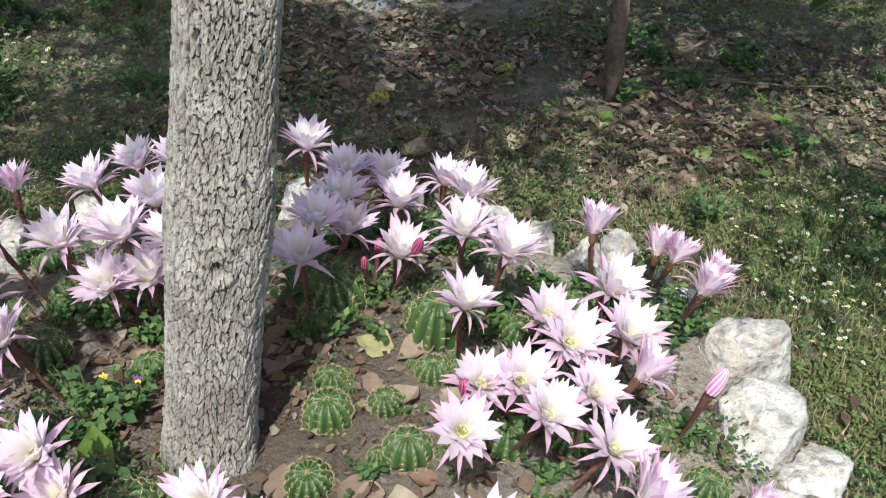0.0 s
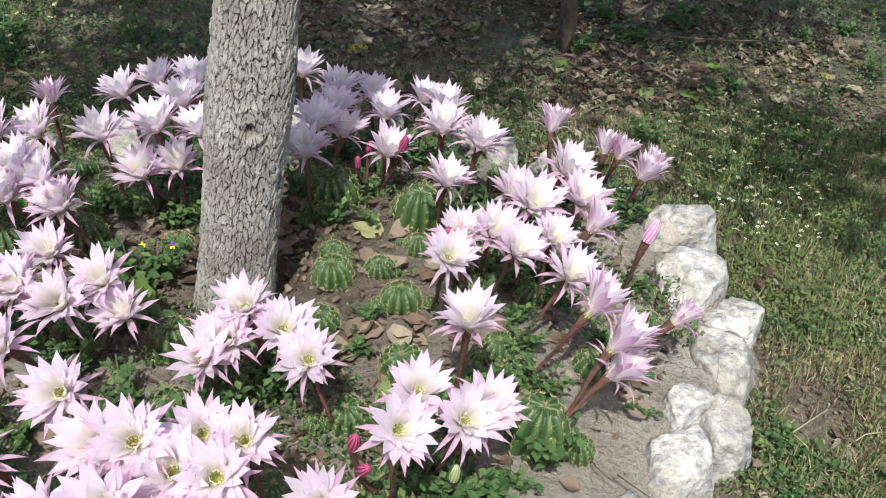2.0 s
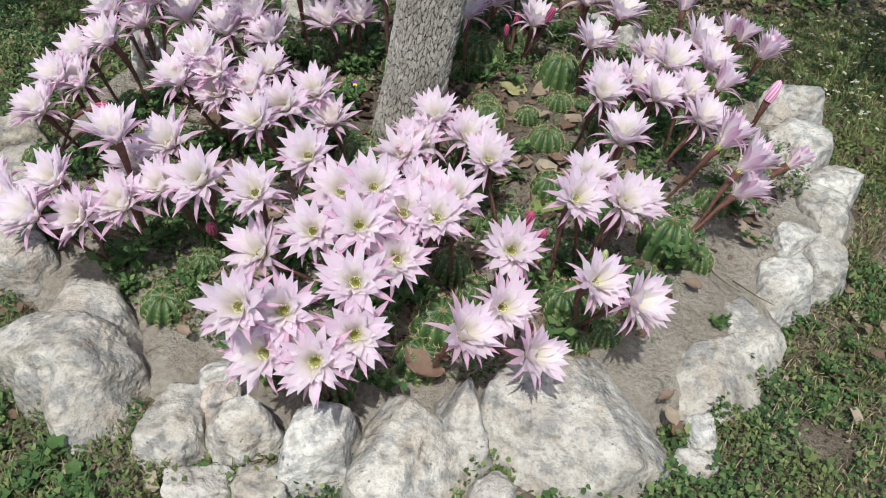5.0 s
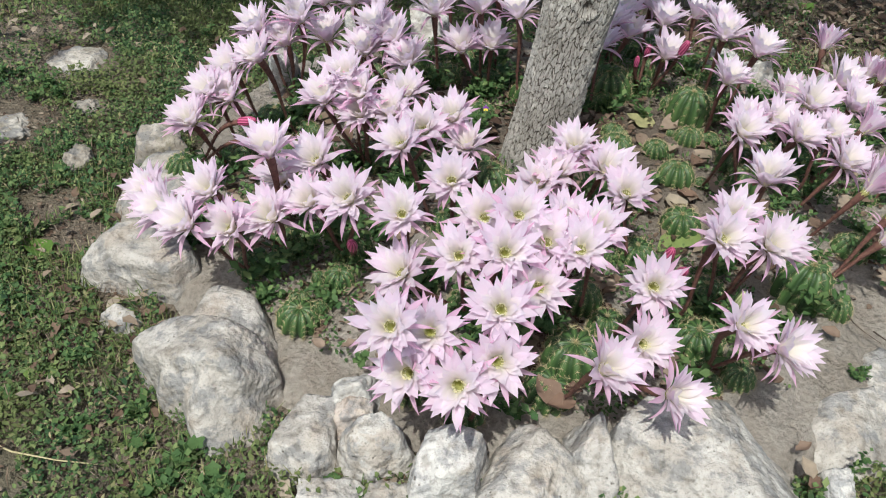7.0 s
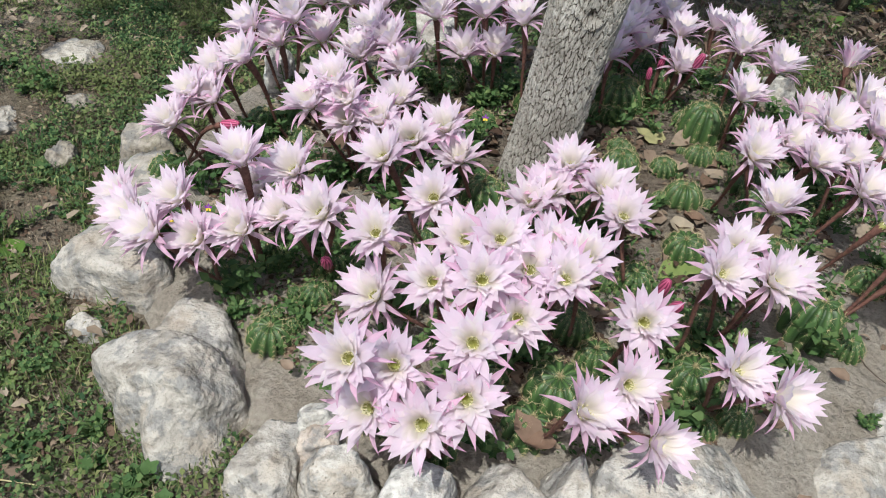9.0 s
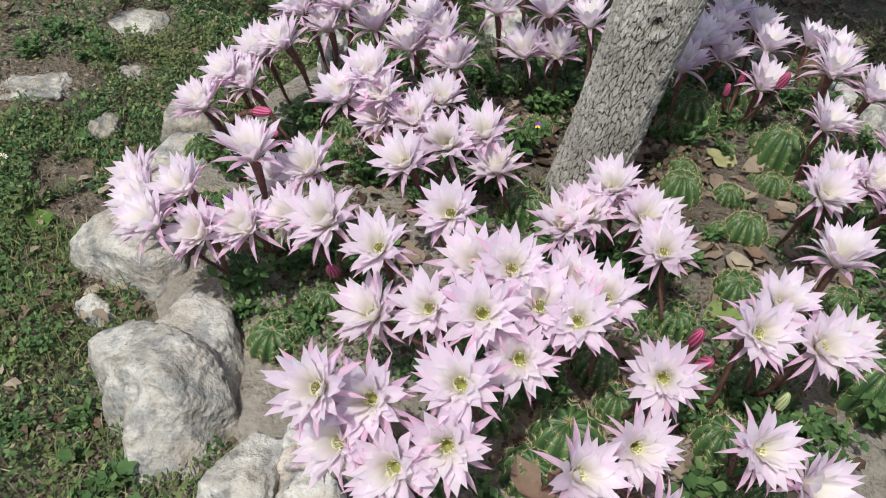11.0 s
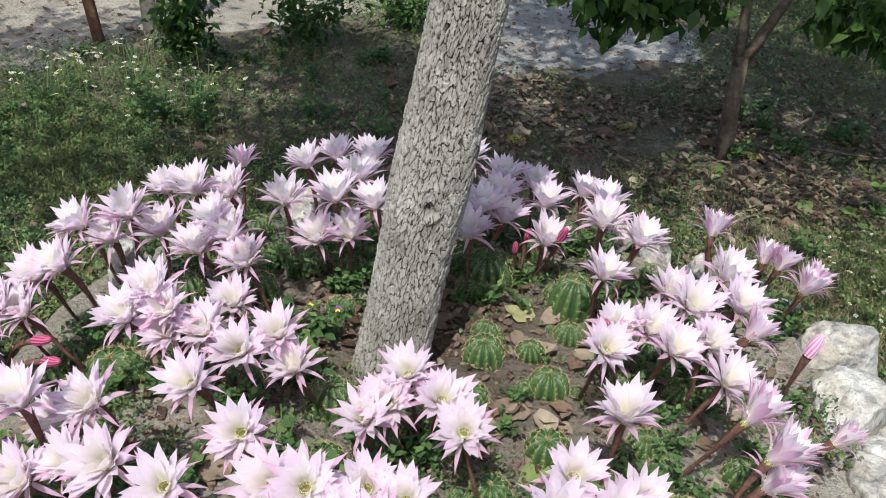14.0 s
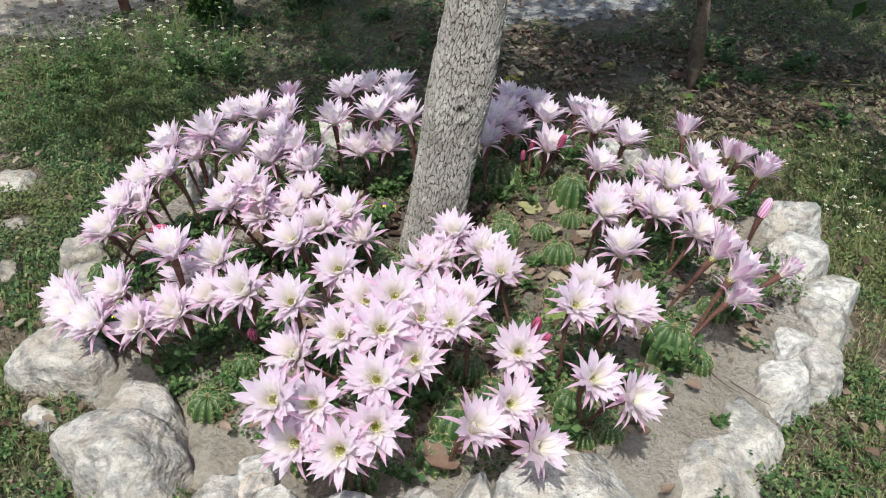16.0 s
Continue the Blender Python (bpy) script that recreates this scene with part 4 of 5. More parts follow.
def bloom(x, y, z, lean=None, opened=1.0, size=0.0):
    rnd = random.Random(int(x * 1000) * 7 + int(y * 1000) * 13)
    if lean is None:
        ox, oy = (x - BED[0]) / BED[2], (y - BED[1]) / BED[3]
        lean = (0.50 * ox + rnd.uniform(-0.16, 0.16), 0.42 * oy - 0.36 + rnd.uniform(-0.13, 0.13))
    axis = Vector((lean[0], lean[1], 1)).normalized()
    k = (size or rnd.uniform(0.112, 0.128)) / 0.123 * (1.08 if y > 1.15 else 1.0)
    head = Vector((x, y, z)) - axis * (0.020 if y > 0.5 else 0.008)
    foot = foot_for(x, y, axis)
    FEET.append((foot.x, foot.y))
    if opened > 0.85:
        label = "open pale pink many-petalled cactus flower on a brown tube"
    elif opened > 0.5:
        label = "cup-shaped pink cactus flower, seen from its darker outside"
    else:
        label = "half-closed deep pink cactus flower on a long tube" if opened > 0.3 else "closed pink cactus flower on a long tube"
    ob = tagged(new("cactus_flower"), label, "flower", "cactus flowers in the bed")
    ob.location = foot
    m = Matrix.Translation(head - foot) @ axis.to_track_quat("Z", "Y").to_matrix().to_4x4() @ Matrix.Scale(k, 4)
    part("tube", tube_mesh(Vector((0, 0, 0)), head - foot, axis, rnd), ob, "brown hairy tube")
    if opened < 0.3:
        part("bud", PINK_BUD_ME, ob, "closed pink petals", m @ Matrix.Scale(1.55, 4))
        return ob
    spin = rnd.uniform(0, 360)
    shut = (1 - opened) * 62
    for meshes, count, r0, z0, jitter, extra in ((INNER, 21, 0.0112, 0.002, 9, 0.85), (MIDDLE if opened > 0.85 else MIDDLE_PINK, 22, 0.0122, 0.000, 9, 1.0), (OUTER, 12, 0.0128, -0.004, 12, 1.2)):
        for i in range(count):
            a = spin + 360 * (i + rnd.uniform(-0.3, 0.3)) / count
            t = rnd.uniform(-jitter, jitter) + shut * extra * (0.4 if meshes is INNER else 1.0)
            s = rnd.uniform(0.88, 1.1)
            part(meshes[0].name.split(".")[0], rnd.choice(meshes), ob, "", m @ pose(0, 0, 0, 0, 0, a) @ pose(0, r0, z0, t, rnd.uniform(-14, 14), rnd.uniform(-5, 5)) @ Matrix.Scale(s, 4))
        spin += 15
    part("throat", THROAT_ME, ob, "greenish throat", m)
    part("stamen_ring", STAMEN_ME, ob, "cream stamens", m @ pose(0, 0, 0, 0, 0, rnd.uniform(-30, 30)))
    return ob




def bud(x, y, z, lean=(0, 0), k=1.0, mesh=None, label="closed dark red cactus flower bud"):
    rnd = random.Random(int(x * 1000))
    axis = Vector((lean[0], lean[1], 1)).normalized()
    head = Vector((x, y, z))
    foot = foot_for(x, y, axis)
    ob = tagged(new("cactus_bud"), label, "flower bud", "cactus buds in the bed")
    ob.location = foot
    part("tube", tube_mesh(Vector((0, 0, 0)), head - foot, axis, rnd, 0.008), ob, "brown hairy tube")
    part("bud", mesh or BUD_ME, ob, "", Matrix.Translation(head - foot) @ axis.to_track_quat("Z", "Y").to_matrix().to_4x4() @ Matrix.Scale(k, 4))
    return ob


# left half of the bed
bloom(-1.272, 1.212, 0.402)
bloom(-1.162, 1.261, 0.421)
bloom(-1.200, 1.230, 0.360)
bloom(-1.087, 1.280, 0.367)
bloom(-1.145, 1.458, 0.396)
bloom(-1.046, 1.422, 0.423)
bloom(-1.020, 1.733, 0.365, (-0.15, 0.35), 0.75, 0.110)
bloom(-0.971, 1.477, 0.398)
bloom(-0.940, 1.284, 0.415)
bloom(-0.957, 1.211, 0.372)
bloom(-0.882, 1.245, 0.400)
bloom(-0.825, 1.183, 0.367)
bloom(-1.191, 0.975, 0.433)
bloom(-1.289, 1.025, 0.359)
bloom(-1.291, 0.881, 0.368)
bloom(-1.244, 0.885, 0.358)
bloom(-1.310, 0.790, 0.330)
bloom(-0.927, 0.897, 0.453)
bloom(-0.973, 0.844, 0.414)
bloom(-0.792, 1.002, 0.369)
bloom(-0.881, 0.848, 0.381)
bloom(-0.805, 0.861, 0.388)
bloom(-0.717, 0.834, 0.366)
bloom(-0.653, 0.905, 0.371)
bloom(-0.607, 0.860, 0.321)
bloom(-0.733, 0.617, 0.454)
bloom(-0.601, 0.518, 0.444)
bloom(-0.998, 0.505, 0.469, (-0.10, -0.20), 0.90, 0.125)
bloom(-0.918, 0.580, 0.407)
bloom(-1.015, 0.604, 0.323)
bloom(-1.111, 0.439, 0.383)
bloom(-1.319, 0.546, 0.280)
bloom(-1.249, 0.482, 0.281)
bloom(-1.135, 0.359, 0.349)
bloom(-1.053, 0.393, 0.327)
bloom(-0.976, 0.434, 0.339)
bloom(-0.897, 0.467, 0.369)
bloom(-0.799, 0.421, 0.427)
bloom(-0.679, 0.379, 0.438)
bloom(-0.885, 0.860, 0.430)
# behind the trunk
bloom(-0.625, 1.792, 0.403)
bloom(-0.797, 1.663, 0.420)
bloom(-0.740, 1.817, 0.383)
bloom(-0.796, 1.448, 0.409)
bloom(-0.614, 1.562, 0.446)
bloom(-0.657, 1.447, 0.436)
bloom(-0.543, 1.426, 0.440)
bloom(-0.702, 1.413, 0.316)
bloom(-0.615, 1.438, 0.327)
bloom(-0.340, 2.020, 0.330)
# right half of the bed
bloom(-0.212, 1.818, 0.369)
bloom(-0.224, 1.718, 0.356)
bloom(-0.192, 1.631, 0.330)
bloom(-0.286, 1.489, 0.347)
bloom(-0.075, 1.750, 0.330)
bloom(-0.066, 1.600, 0.286)
bloom(0.040, 1.886, 0.312)
bloom(0.079, 1.533, 0.402)
bloom(0.181, 1.483, 0.385)
bloom(0.083, 1.335, 0.356)
bloom(0.382, 1.572, 0.393, (0.10, 0.25), 0.70, 0.115)
bloom(0.398, 1.378, 0.368)
bloom(0.556, 1.625, 0.294, (0.20, 0.35), 0.70, 0.110)
bloom(0.632, 1.463, 0.306, (0.35, 0.10), 0.75, 0.120)
bloom(0.255, 1.330, 0.327)
bloom(0.282, 1.188, 0.385)
bloom(0.407, 1.233, 0.370)
bloom(0.423, 1.137, 0.361, (0.60, 0.10), 0.66, 0.125)
bloom(0.182, 1.113, 0.357)
bloom(0.065, 0.934, 0.415)
bloom(0.223, 1.008, 0.382)
bloom(0.316, 1.082, 0.361)
bloom(0.336, 0.957, 0.353)
bloom(0.365, 0.830, 0.375, (0.62, 0.12), 0.64, 0.145)
bloom(0.382, 0.698, 0.396, (0.62, 0.05), 0.66, 0.145)
bloom(0.387, 0.689, 0.326, (0.70, -0.10), 0.62, 0.130)
bloom(0.575, 0.886, 0.290, (1.00, 0.10), 0.45, 0.110)
bloom(0.089, 0.727, 0.423, (0.00, -0.20), 0.90, 0.130)
bloom(0.548, 1.110, 0.350, (0.25, 0.00), 0.05, 0.115)
bloom(0.600, 1.600, 0.290, (0.50, 0.30), 0.75, 0.110)
bloom(0.665, 1.510, 0.310, (0.60, 0.20), 0.75, 0.100)
bloom(-0.265, 1.600, 0.370)
bloom(-0.115, 1.850, 0.340)
bloom(0.105, 1.800, 0.330)
bloom(0.105, 1.100, 0.360)
# front middle
bloom(-0.345, 0.794, 0.397)
bloom(-0.376, 0.742, 0.354)
bloom(-0.416, 0.707, 0.338)
bloom(-0.264, 0.750, 0.378)
bloom(-0.214, 0.682, 0.362)
bloom(-0.516, 0.430, 0.419)
bloom(-0.446, 0.397, 0.462)
bloom(-0.355, 0.440, 0.430)
bloom(-0.286, 0.421, 0.436)
bloom(-0.548, 0.283, 0.432)
bloom(-0.461, 0.289, 0.451)
bloom(-0.385, 0.365, 0.429)
bloom(-0.318, 0.352, 0.434)
bloom(-0.389, 0.283, 0.381)
bloom(-0.668, 0.331, 0.325)
bloom(-0.453, 0.168, 0.417)
bloom(-0.634, 0.057, 0.444)
bloom(-0.571, 0.104, 0.397)
bloom(-0.602, 0.058, 0.333, (-0.30, -0.90), 1.00, 0.125)
bloom(-0.508, 0.045, 0.335, (-0.05, -0.95), 1.00, 0.125)
bloom(-0.445, 0.100, 0.353, (0.15, -0.85), 1.00, 0.125)
# front right
bloom(-0.044, 0.428, 0.452)
bloom(0.069, 0.489, 0.405)
bloom(-0.164, 0.350, 0.368, (0.00, -0.80), 1.00, 0.120)
bloom(-0.009, 0.250, 0.391, (0.40, -0.65), 1.00, 0.110)
bloom(0.077, 0.248, 0.350, (0.70, -0.75), 1.00, 0.114)
bloom(-0.249, 0.149, 0.327, (0.50, -0.50), 0.90, 0.125)
bloom(-0.175, 0.245, 0.310, (0.30, -0.80), 1.00, 0.115)
bloom(-0.118, 0.145, 0.290, (0.75, -0.85), 0.92, 0.114)
bloom(-0.010, 0.518, 0.449)
bloom(0.120, 0.572, 0.355)


# buds
bud(-0.122, 0.515, 0.305, (0.1, -0.3), 1.2)
bud(-0.106, 0.452, 0.320, (0.3, -0.6), 1.15)
bud(-0.155, 1.600, 0.225, (0, -0.2), 0.9)
bud(-0.125, 1.640, 0.245, (0.1, -0.1))
bud(-0.030, 1.570, 0.300, (0.2, -0.4), 1.3)
bud(0.080, 1.090, 0.330, (-0.2, -0.3), 1.4)
bud(0.061, 0.528, 0.200, (0.05, -0.1), 1.05, GREEN_BUD_ME, "closed pale green cactus flower bud")
bud(-0.800, 0.450, 0.270, (0.1, -0.7), 1.2)
bud(-1.200, 0.850, 0.300, (2.6, -0.5), 1.2)
bud(-1.165, 0.820, 0.270, (2.6, -0.7), 1.2)


# ground cover
def scatter(name, n, box, keep, build, mat, seed, label, category, height=None, mound=0.0):
    """One object of many small leaves; build(rng, m) gives corner offsets (m, k, 3) of one leaf each."""
    r = np.random.RandomState(seed)
    x, y = r.uniform(box[0], box[1], n), r.uniform(box[2], box[3], n)
    ok = r.rand(n) < keep(x, y)
    x, y = x[ok], y[ok]
    h = ground_height(x, y) if height is None else height(x, y)
    off = build(r, len(x))
    off[:, :, 2] += (mound * np.clip(0.35 + 0.45 * wobble(x, y, 13, seed + 200) + 0.4 * wobble(x, y, 47, seed + 201), 0, 1.3) * r.rand(len(x)))[:, None]
    k = off.shape[1]
    v = (off + np.stack([x, y, h], -1)[:, None, :]).reshape(-1, 3)
    f = np.arange(len(v)).reshape(-1, k)
    return tagged(new(name, mesh_of(name, v, f, mat, False)), label, category, kind="stuff")


def leaf_quads(size, lift, wide=0.32, up=0.7, ragged=0.0, rounded=False):
    def build(r, m):
        L = size * r.uniform(0.6, 1.4, m)
        a, e = r.uniform(0, 6.28, m), r.uniform(-0.2, up, m)
        w = L * wide * r.uniform(0.8, 1.2, m)
        z0 = lift * r.rand(m) ** 1.5
        dx, dy = np.cos(a), np.sin(a)
        sx, sy = -dy, dx
        roll = r.uniform(-0.5, 0.5, m)
        outline = ((0, 0), (0.25, -0.75), (0.68, -0.9), (1, 0), (0.72, 0.85), (0.3, 0.8)) if rounded else ((0, 0), (0.5, -1), (1, 0), (0.5, 1))
        p = np.zeros((m, len(outline), 3))
        for i, (s, q) in enumerate(outline):
            p[:, i, 0] = dx * np.cos(e) * L * s + sx * w * q
            p[:, i, 1] = dy * np.cos(e) * L * s + sy * w * q
            p[:, i, 2] = z0 + 0.003 + np.sin(e) * L * s + q * w * roll + (0.6 * w * q * q if rounded else 0)
        if ragged:
            p += r.normal(0, 1, p.shape) * (L * ragged)[:, None, None] * np.array((1, 1, 0.35))
        return p
    return build


def blades(length, wide):
    def build(r, m):
        L = length * r.uniform(0.5, 1.4, m)
        a, lean = r.uniform(0, 6.28, m), r.uniform(0.1, 1.1, m)
        dx, dy = np.cos(a), np.sin(a)
        p = np.zeros((m, 4, 3))
        for i, (s, q) in enumerate(((0, -1), (0.55, -0.8), (1, 0), (0.5, 0.9))):
            out = np.sin(lean) * L * s * (0.5 + 0.5 * s)
            p[:, i, 0] = dx * out - dy * wide * q
            p[:, i, 1] = dy * out + dx * wide * q
            p[:, i, 2] = L * s * np.cos(lean * s)
        return p
    return build


BARE_SPOTS = ((-2.10, 1.09, 0.17), (-2.08, 1.535, 0.12), (-1.89, 1.27, 0.06), (-1.765, 0.958, 0.055), (-1.42, -0.09, 0.08), (-1.62, 0.62, 0.09), (-1.75, 0.75, 0.08), (0.55, 0.22, 0.06), (0.95, 0.85, 0.09))


def beyond(x, y):
    return bed_edge(x, y) > 0.99


def outside(x, y):
    clear = beyond(x, y)
    for bx, by, br in (*BARE_SPOTS, *ROCKS):
        clear = clear & (np.hypot(x - bx, y - by) + 0.25 * br * wobble(x, y, 40, 32) > br)
    return clear


def bare(x, y):
    """Where the tree's litter lies and weeds are thin: behind the bed, in the shade."""
    d = np.hypot((x - 0.35) / 1.5, (y - 3.0) / 1.25)
    return 1 - smooth_step(0.6, 1.15, d + 0.25 * wobble(x, y, 3.0, 31))


def off_paths(x, y):
    a = np.hypot((x + 4.0) / 2.45, (y - 5.05) / 2.3)
    b = np.hypot((x - 0.05) / 0.80, (y - 4.95) / 1.25)
    return smooth_step(0.85, 1.1, np.minimum(a, b) + 0.1 * wobble(x, y, 5, 33))


def weedy(x, y):
    green = smooth_step(-0.8, 0.2, wobble(x, y, 3.4, 35) + 0.5 * wobble(x, y, 11, 36))
    thin = 1 - 0.80 * smooth_step(0.25, 0.6, x) * smooth_step(2.4, 1.6, y) * smooth_step(-0.9, 0.2, wobble(x, y, 6.5, 76) + 0.4 * wobble(x, y, 17, 79))
    return outside(x, y) * off_paths(x, y) * thin * (0.45 + 0.55 * green) * (1 - 0.8 * bare(x, y) * (1 - 0.9 * smooth_step(0.15, 0.5, wobble(x, y, 6, 66))))


def littered(x, y):
    return outside(x, y) * off_paths(x, y) * (0.12 + 0.88 * bare(x, y)) * smooth_step(-1.0, 0.5, wobble(x, y, 5, 37))


NEAR, WIDE, FAR = (-2.6, 1.9, -0.9, 2.8), (-4.6, 3.8, -1.8, 7.9), (-9.0, 8.0, -6.5, 12.0)


def fade(x, y, box, soft, seed):
    """1 well inside a box, falling off unevenly towards its sides."""
    d = np.minimum(np.minimum(x - box[0], box[1] - x), np.minimum(y - box[2], box[3] - y))
    return smooth_step(0.0, soft, d + 0.4 * soft * wobble(x, y, 3.0 / soft, seed) - 0.2 * soft)


scatter("ground_weeds", 470000, NEAR, lambda x, y: weedy(x, y) * fade(x, y, NEAR, 0.4, 71), leaf_quads(0.0125, 0.022, 0.30, 1.1, 0.06), WEED, 41, "low mat of small-leaved green weeds", "weeds", None, 0.055)
scatter("ground_weeds", 380000, WIDE, lambda x, y: weedy(x, y) * (1 - 0.85 * fade(x, y, NEAR, 0.4, 71)) * fade(x, y, WIDE, 1.0, 72), leaf_quads(0.019, 0.02, 0.30, 1.0, 0.05), WEED, 42, "low mat of small-leaved green weeds", "weeds", None, 0.05)
scatter("ground_weeds", 90000, FAR, lambda x, y: off_paths(x, y) * (1 - fade(x, y, WIDE, 1.0, 72)) * fade(x, y, FAR, 3.0, 73) * smooth_step(-0.7, 0.4, wobble(x, y, 1.8, 74)), leaf_quads(0.050, 0.03, 0.26, 0.9, 0.06), WEED, 75, "rough green weeds farther off", "weeds", None, 0.05)
scatter("clover_mat", 90000, NEAR, lambda x, y: weedy(x, y) * (1 - 0.75 * smooth_step(0.2, 0.5, x)) * smooth_step(0.0, 0.6, wobble(x, y, 2.6, 44) + 0.5 * smooth_step(-0.6, -1.0, x) * smooth_step(1.2, 0.3, y)), leaf_quads(0.015, 0.045, 0.40, 0.6, 0.04, True), CLOVER, 43, "patches of bright green clover", "clover", None, 0.03)
scatter("grass", 110000, NEAR, lambda x, y: outside(x, y) * smooth_step(-0.3, 0.7, wobble(x, y, 3.1, 58) + 0.15 * smooth_step(0.2, 0.9, x)) * (1 - 0.8 * bare(x, y)), blades(0.050, 0.0017), GRASS, 59, "short yellow-green grass in the weeds", "grass", None, 0.02)
scatter("grass", 40000, WIDE, lambda x, y: weedy(x, y) * smooth_step(-0.4, 0.8, wobble(x, y, 2.0, 46)), blades(0.045, 0.0011), GRASS, 45, "thin short grass among the weeds", "grass")
scatter("dry_straw", 40000, NEAR, lambda x, y: beyond(x, y) * smooth_step(-0.3, 0.5, wobble(x, y, 2.3, 39)) * 0.8, blades(0.045, 0.0012), DRY, 57, "thin dry straw among the weeds", "straw")
scatter("dry_straw", 62000, (0.3, 1.9, -0.6, 2.3), lambda x, y: outside(x, y) * (0.3 + 0.7 * smooth_step(-0.3, 0.5, wobble(x, y, 3.7, 77))), blades(0.04, 0.0013), STRAW, 78, "short pale dry straw beside the stones", "straw")
scatter("leaf_litter", 22000, (-1.5, 2.2, 1.7, 4.7), lambda x, y: beyond(x, y) * off_paths(x, y) * (0.1 + 0.9 * bare(x, y)) * smooth_step(-0.9, 0.5, wobble(x, y, 7, 67)), leaf_quads(0.030, 0.014, 0.28, 0.6, 0.07, True), DRY, 65, "layer of brown dry leaves under the trees", "leaf litter")
scatter("leaf_litter", 34000, WIDE, littered, leaf_quads(0.042, 0.016, 0.28, 0.6, 0.07, True), DRY, 47, "brown dry leaf litter under the trees", "leaf litter")
scatter("leaf_litter", 60000, NEAR, lambda x, y: beyond(x, y) * (0.35 + 0.65 * smooth_step(-0.2, 0.6, wobble(x, y, 4, 38))), leaf_quads(0.014, 0.014, 0.24, 0.4, 0.14), DRY, 48, "scraps of dry leaf among the weeds", "leaf litter")
scatter("leaf_litter", 5000, NEAR, lambda x, y: beyond(x, y) * smooth_step(0.1, 0.7, wobble(x, y, 5, 63)), leaf_quads(0.034, 0.035, 0.3, 0.6, 0.07, True), DRY, 64, "curled dry leaves lying on the weeds", "leaf litter", None, 0.03)
scatter("bed_litter", 1700, (-1.3, 0.65, 0.2, 1.9), lambda x, y: (bed_edge(x, y) < 0.80) * (0.35 + 0.65 * smooth_step(-0.5, 0.4, wobble(x, y, 5, 54))) * np.where(np.hypot(x - 0.36, y - 0.58) > 0.25, 1, 0.12), leaf_quads(0.036, 0.010, 0.34, 0.5, 0.07, True), BED_DRY, 55, "broken dry leaves on the bed's soil", "leaf litter", soil_height)
scatter("bed_litter", 7000, (-1.4, 0.75, 0.1, 2.0), lambda x, y: (bed_edge(x, y) < 0.82) * (0.4 + 0.6 * smooth_step(-0.8, 0.4, wobble(x, y, 6, 49))) * np.where(np.hypot(x - 0.36, y - 0.58) > 0.25, 1, 0.12), leaf_quads(0.016, 0.008, 0.3, 0.4, 0.07, True), BED_DRY, 50, "dry leaf scraps on the bed's soil", "leaf litter", soil_height)
scatter("bed_weeds", 40000, (-1.4, 0.75, 0.2, 2.0), lambda x, y: (bed_edge(x, y) < 0.84) * (np.hypot(x - 0.36, y - 0.58) > 0.24) * (np.hypot((x + 0.06) / 1.4, y - 0.88) > 0.07) * smooth_step(0.0, 0.55, wobble(x, y, 9, 51) + 0.4 * wobble(x, y, 26, 56)), leaf_quads(0.012, 0.050, 0.30, 1.2, 0.05, True), CLOVER, 52, "small green weeds between the cacti", "weeds", soil_height)
scatter("path_litter", 1300, (-0.7, 1.1, 3.9, 6.3), lambda x, y: np.hypot((x - 0.05) / 0.75, (y - 4.95) / 1.2) < 0.95, leaf_quads(0.035, 0.02, 0.3, 0.4, 0.14), DRY, 68, "dry leaves strewn on the bare grey patch", "leaf litter", lambda x, y: ground_height(x, y) + 0.014)
scatter("path_litter", 900, (-3.9, -2.0, 3.3, 6.0), lambda x, y: np.hypot((x + 4.0) / 2.6, (y - 5.05) / 2.4) < 0.95, leaf_quads(0.035, 0.02, 0.3, 0.4, 0.14), DRY, 69, "dry leaves strewn on the sandy path", "leaf litter", lambda x, y: ground_height(x, y) + 0.014)
scatter("soil_crumbs", 2500, (-1.4, 0.75, 0.1, 2.0), lambda x, y: (bed_edge(x, y) < 0.97) * 1.0, leaf_quads(0.008, 0.003, 0.5, 0.5), SOIL, 53, "crumbs of grey soil on the bed", "soil crumbs", soil_height)


# single fallen leaves
def big_leaf(name, length, width, curl, mat, seed, n=6):
    r = np.random.RandomState(seed)
    verts, faces = [], []
    twist = r.uniform(-0.5, 0.5)
    for k in range(n + 1):
        s = k / n
        w = width * max(0.03, math.sin(math.pi * (0.06 + 0.92 * s ** 0.8))) * (1 + 0.13 * r.uniform(-1, 1))
        for e in (-1, -0.5, 0, 0.5, 1):
            lift = curl * (abs(e) ** 1.6 * w + 0.4 * length * (s - 0.5) ** 2) + twist * e * w * (s - 0.5)
            verts.append((e * w * (1 + 0.12 * r.uniform(-1, 1)), (s - 0.5 + 0.025 * r.uniform(-1, 1)) * length, lift + 0.006 * r.uniform(-1, 1)))
    for k in range(n):
        for j in range(4):
            b = 5 * k + j
            faces.append((b, b + 1, b + 6, b + 5))
    low = min(v[2] for v in verts)
    return mesh_of(name, [(a, b, c - low) for a, b, c in verts], faces, mat)


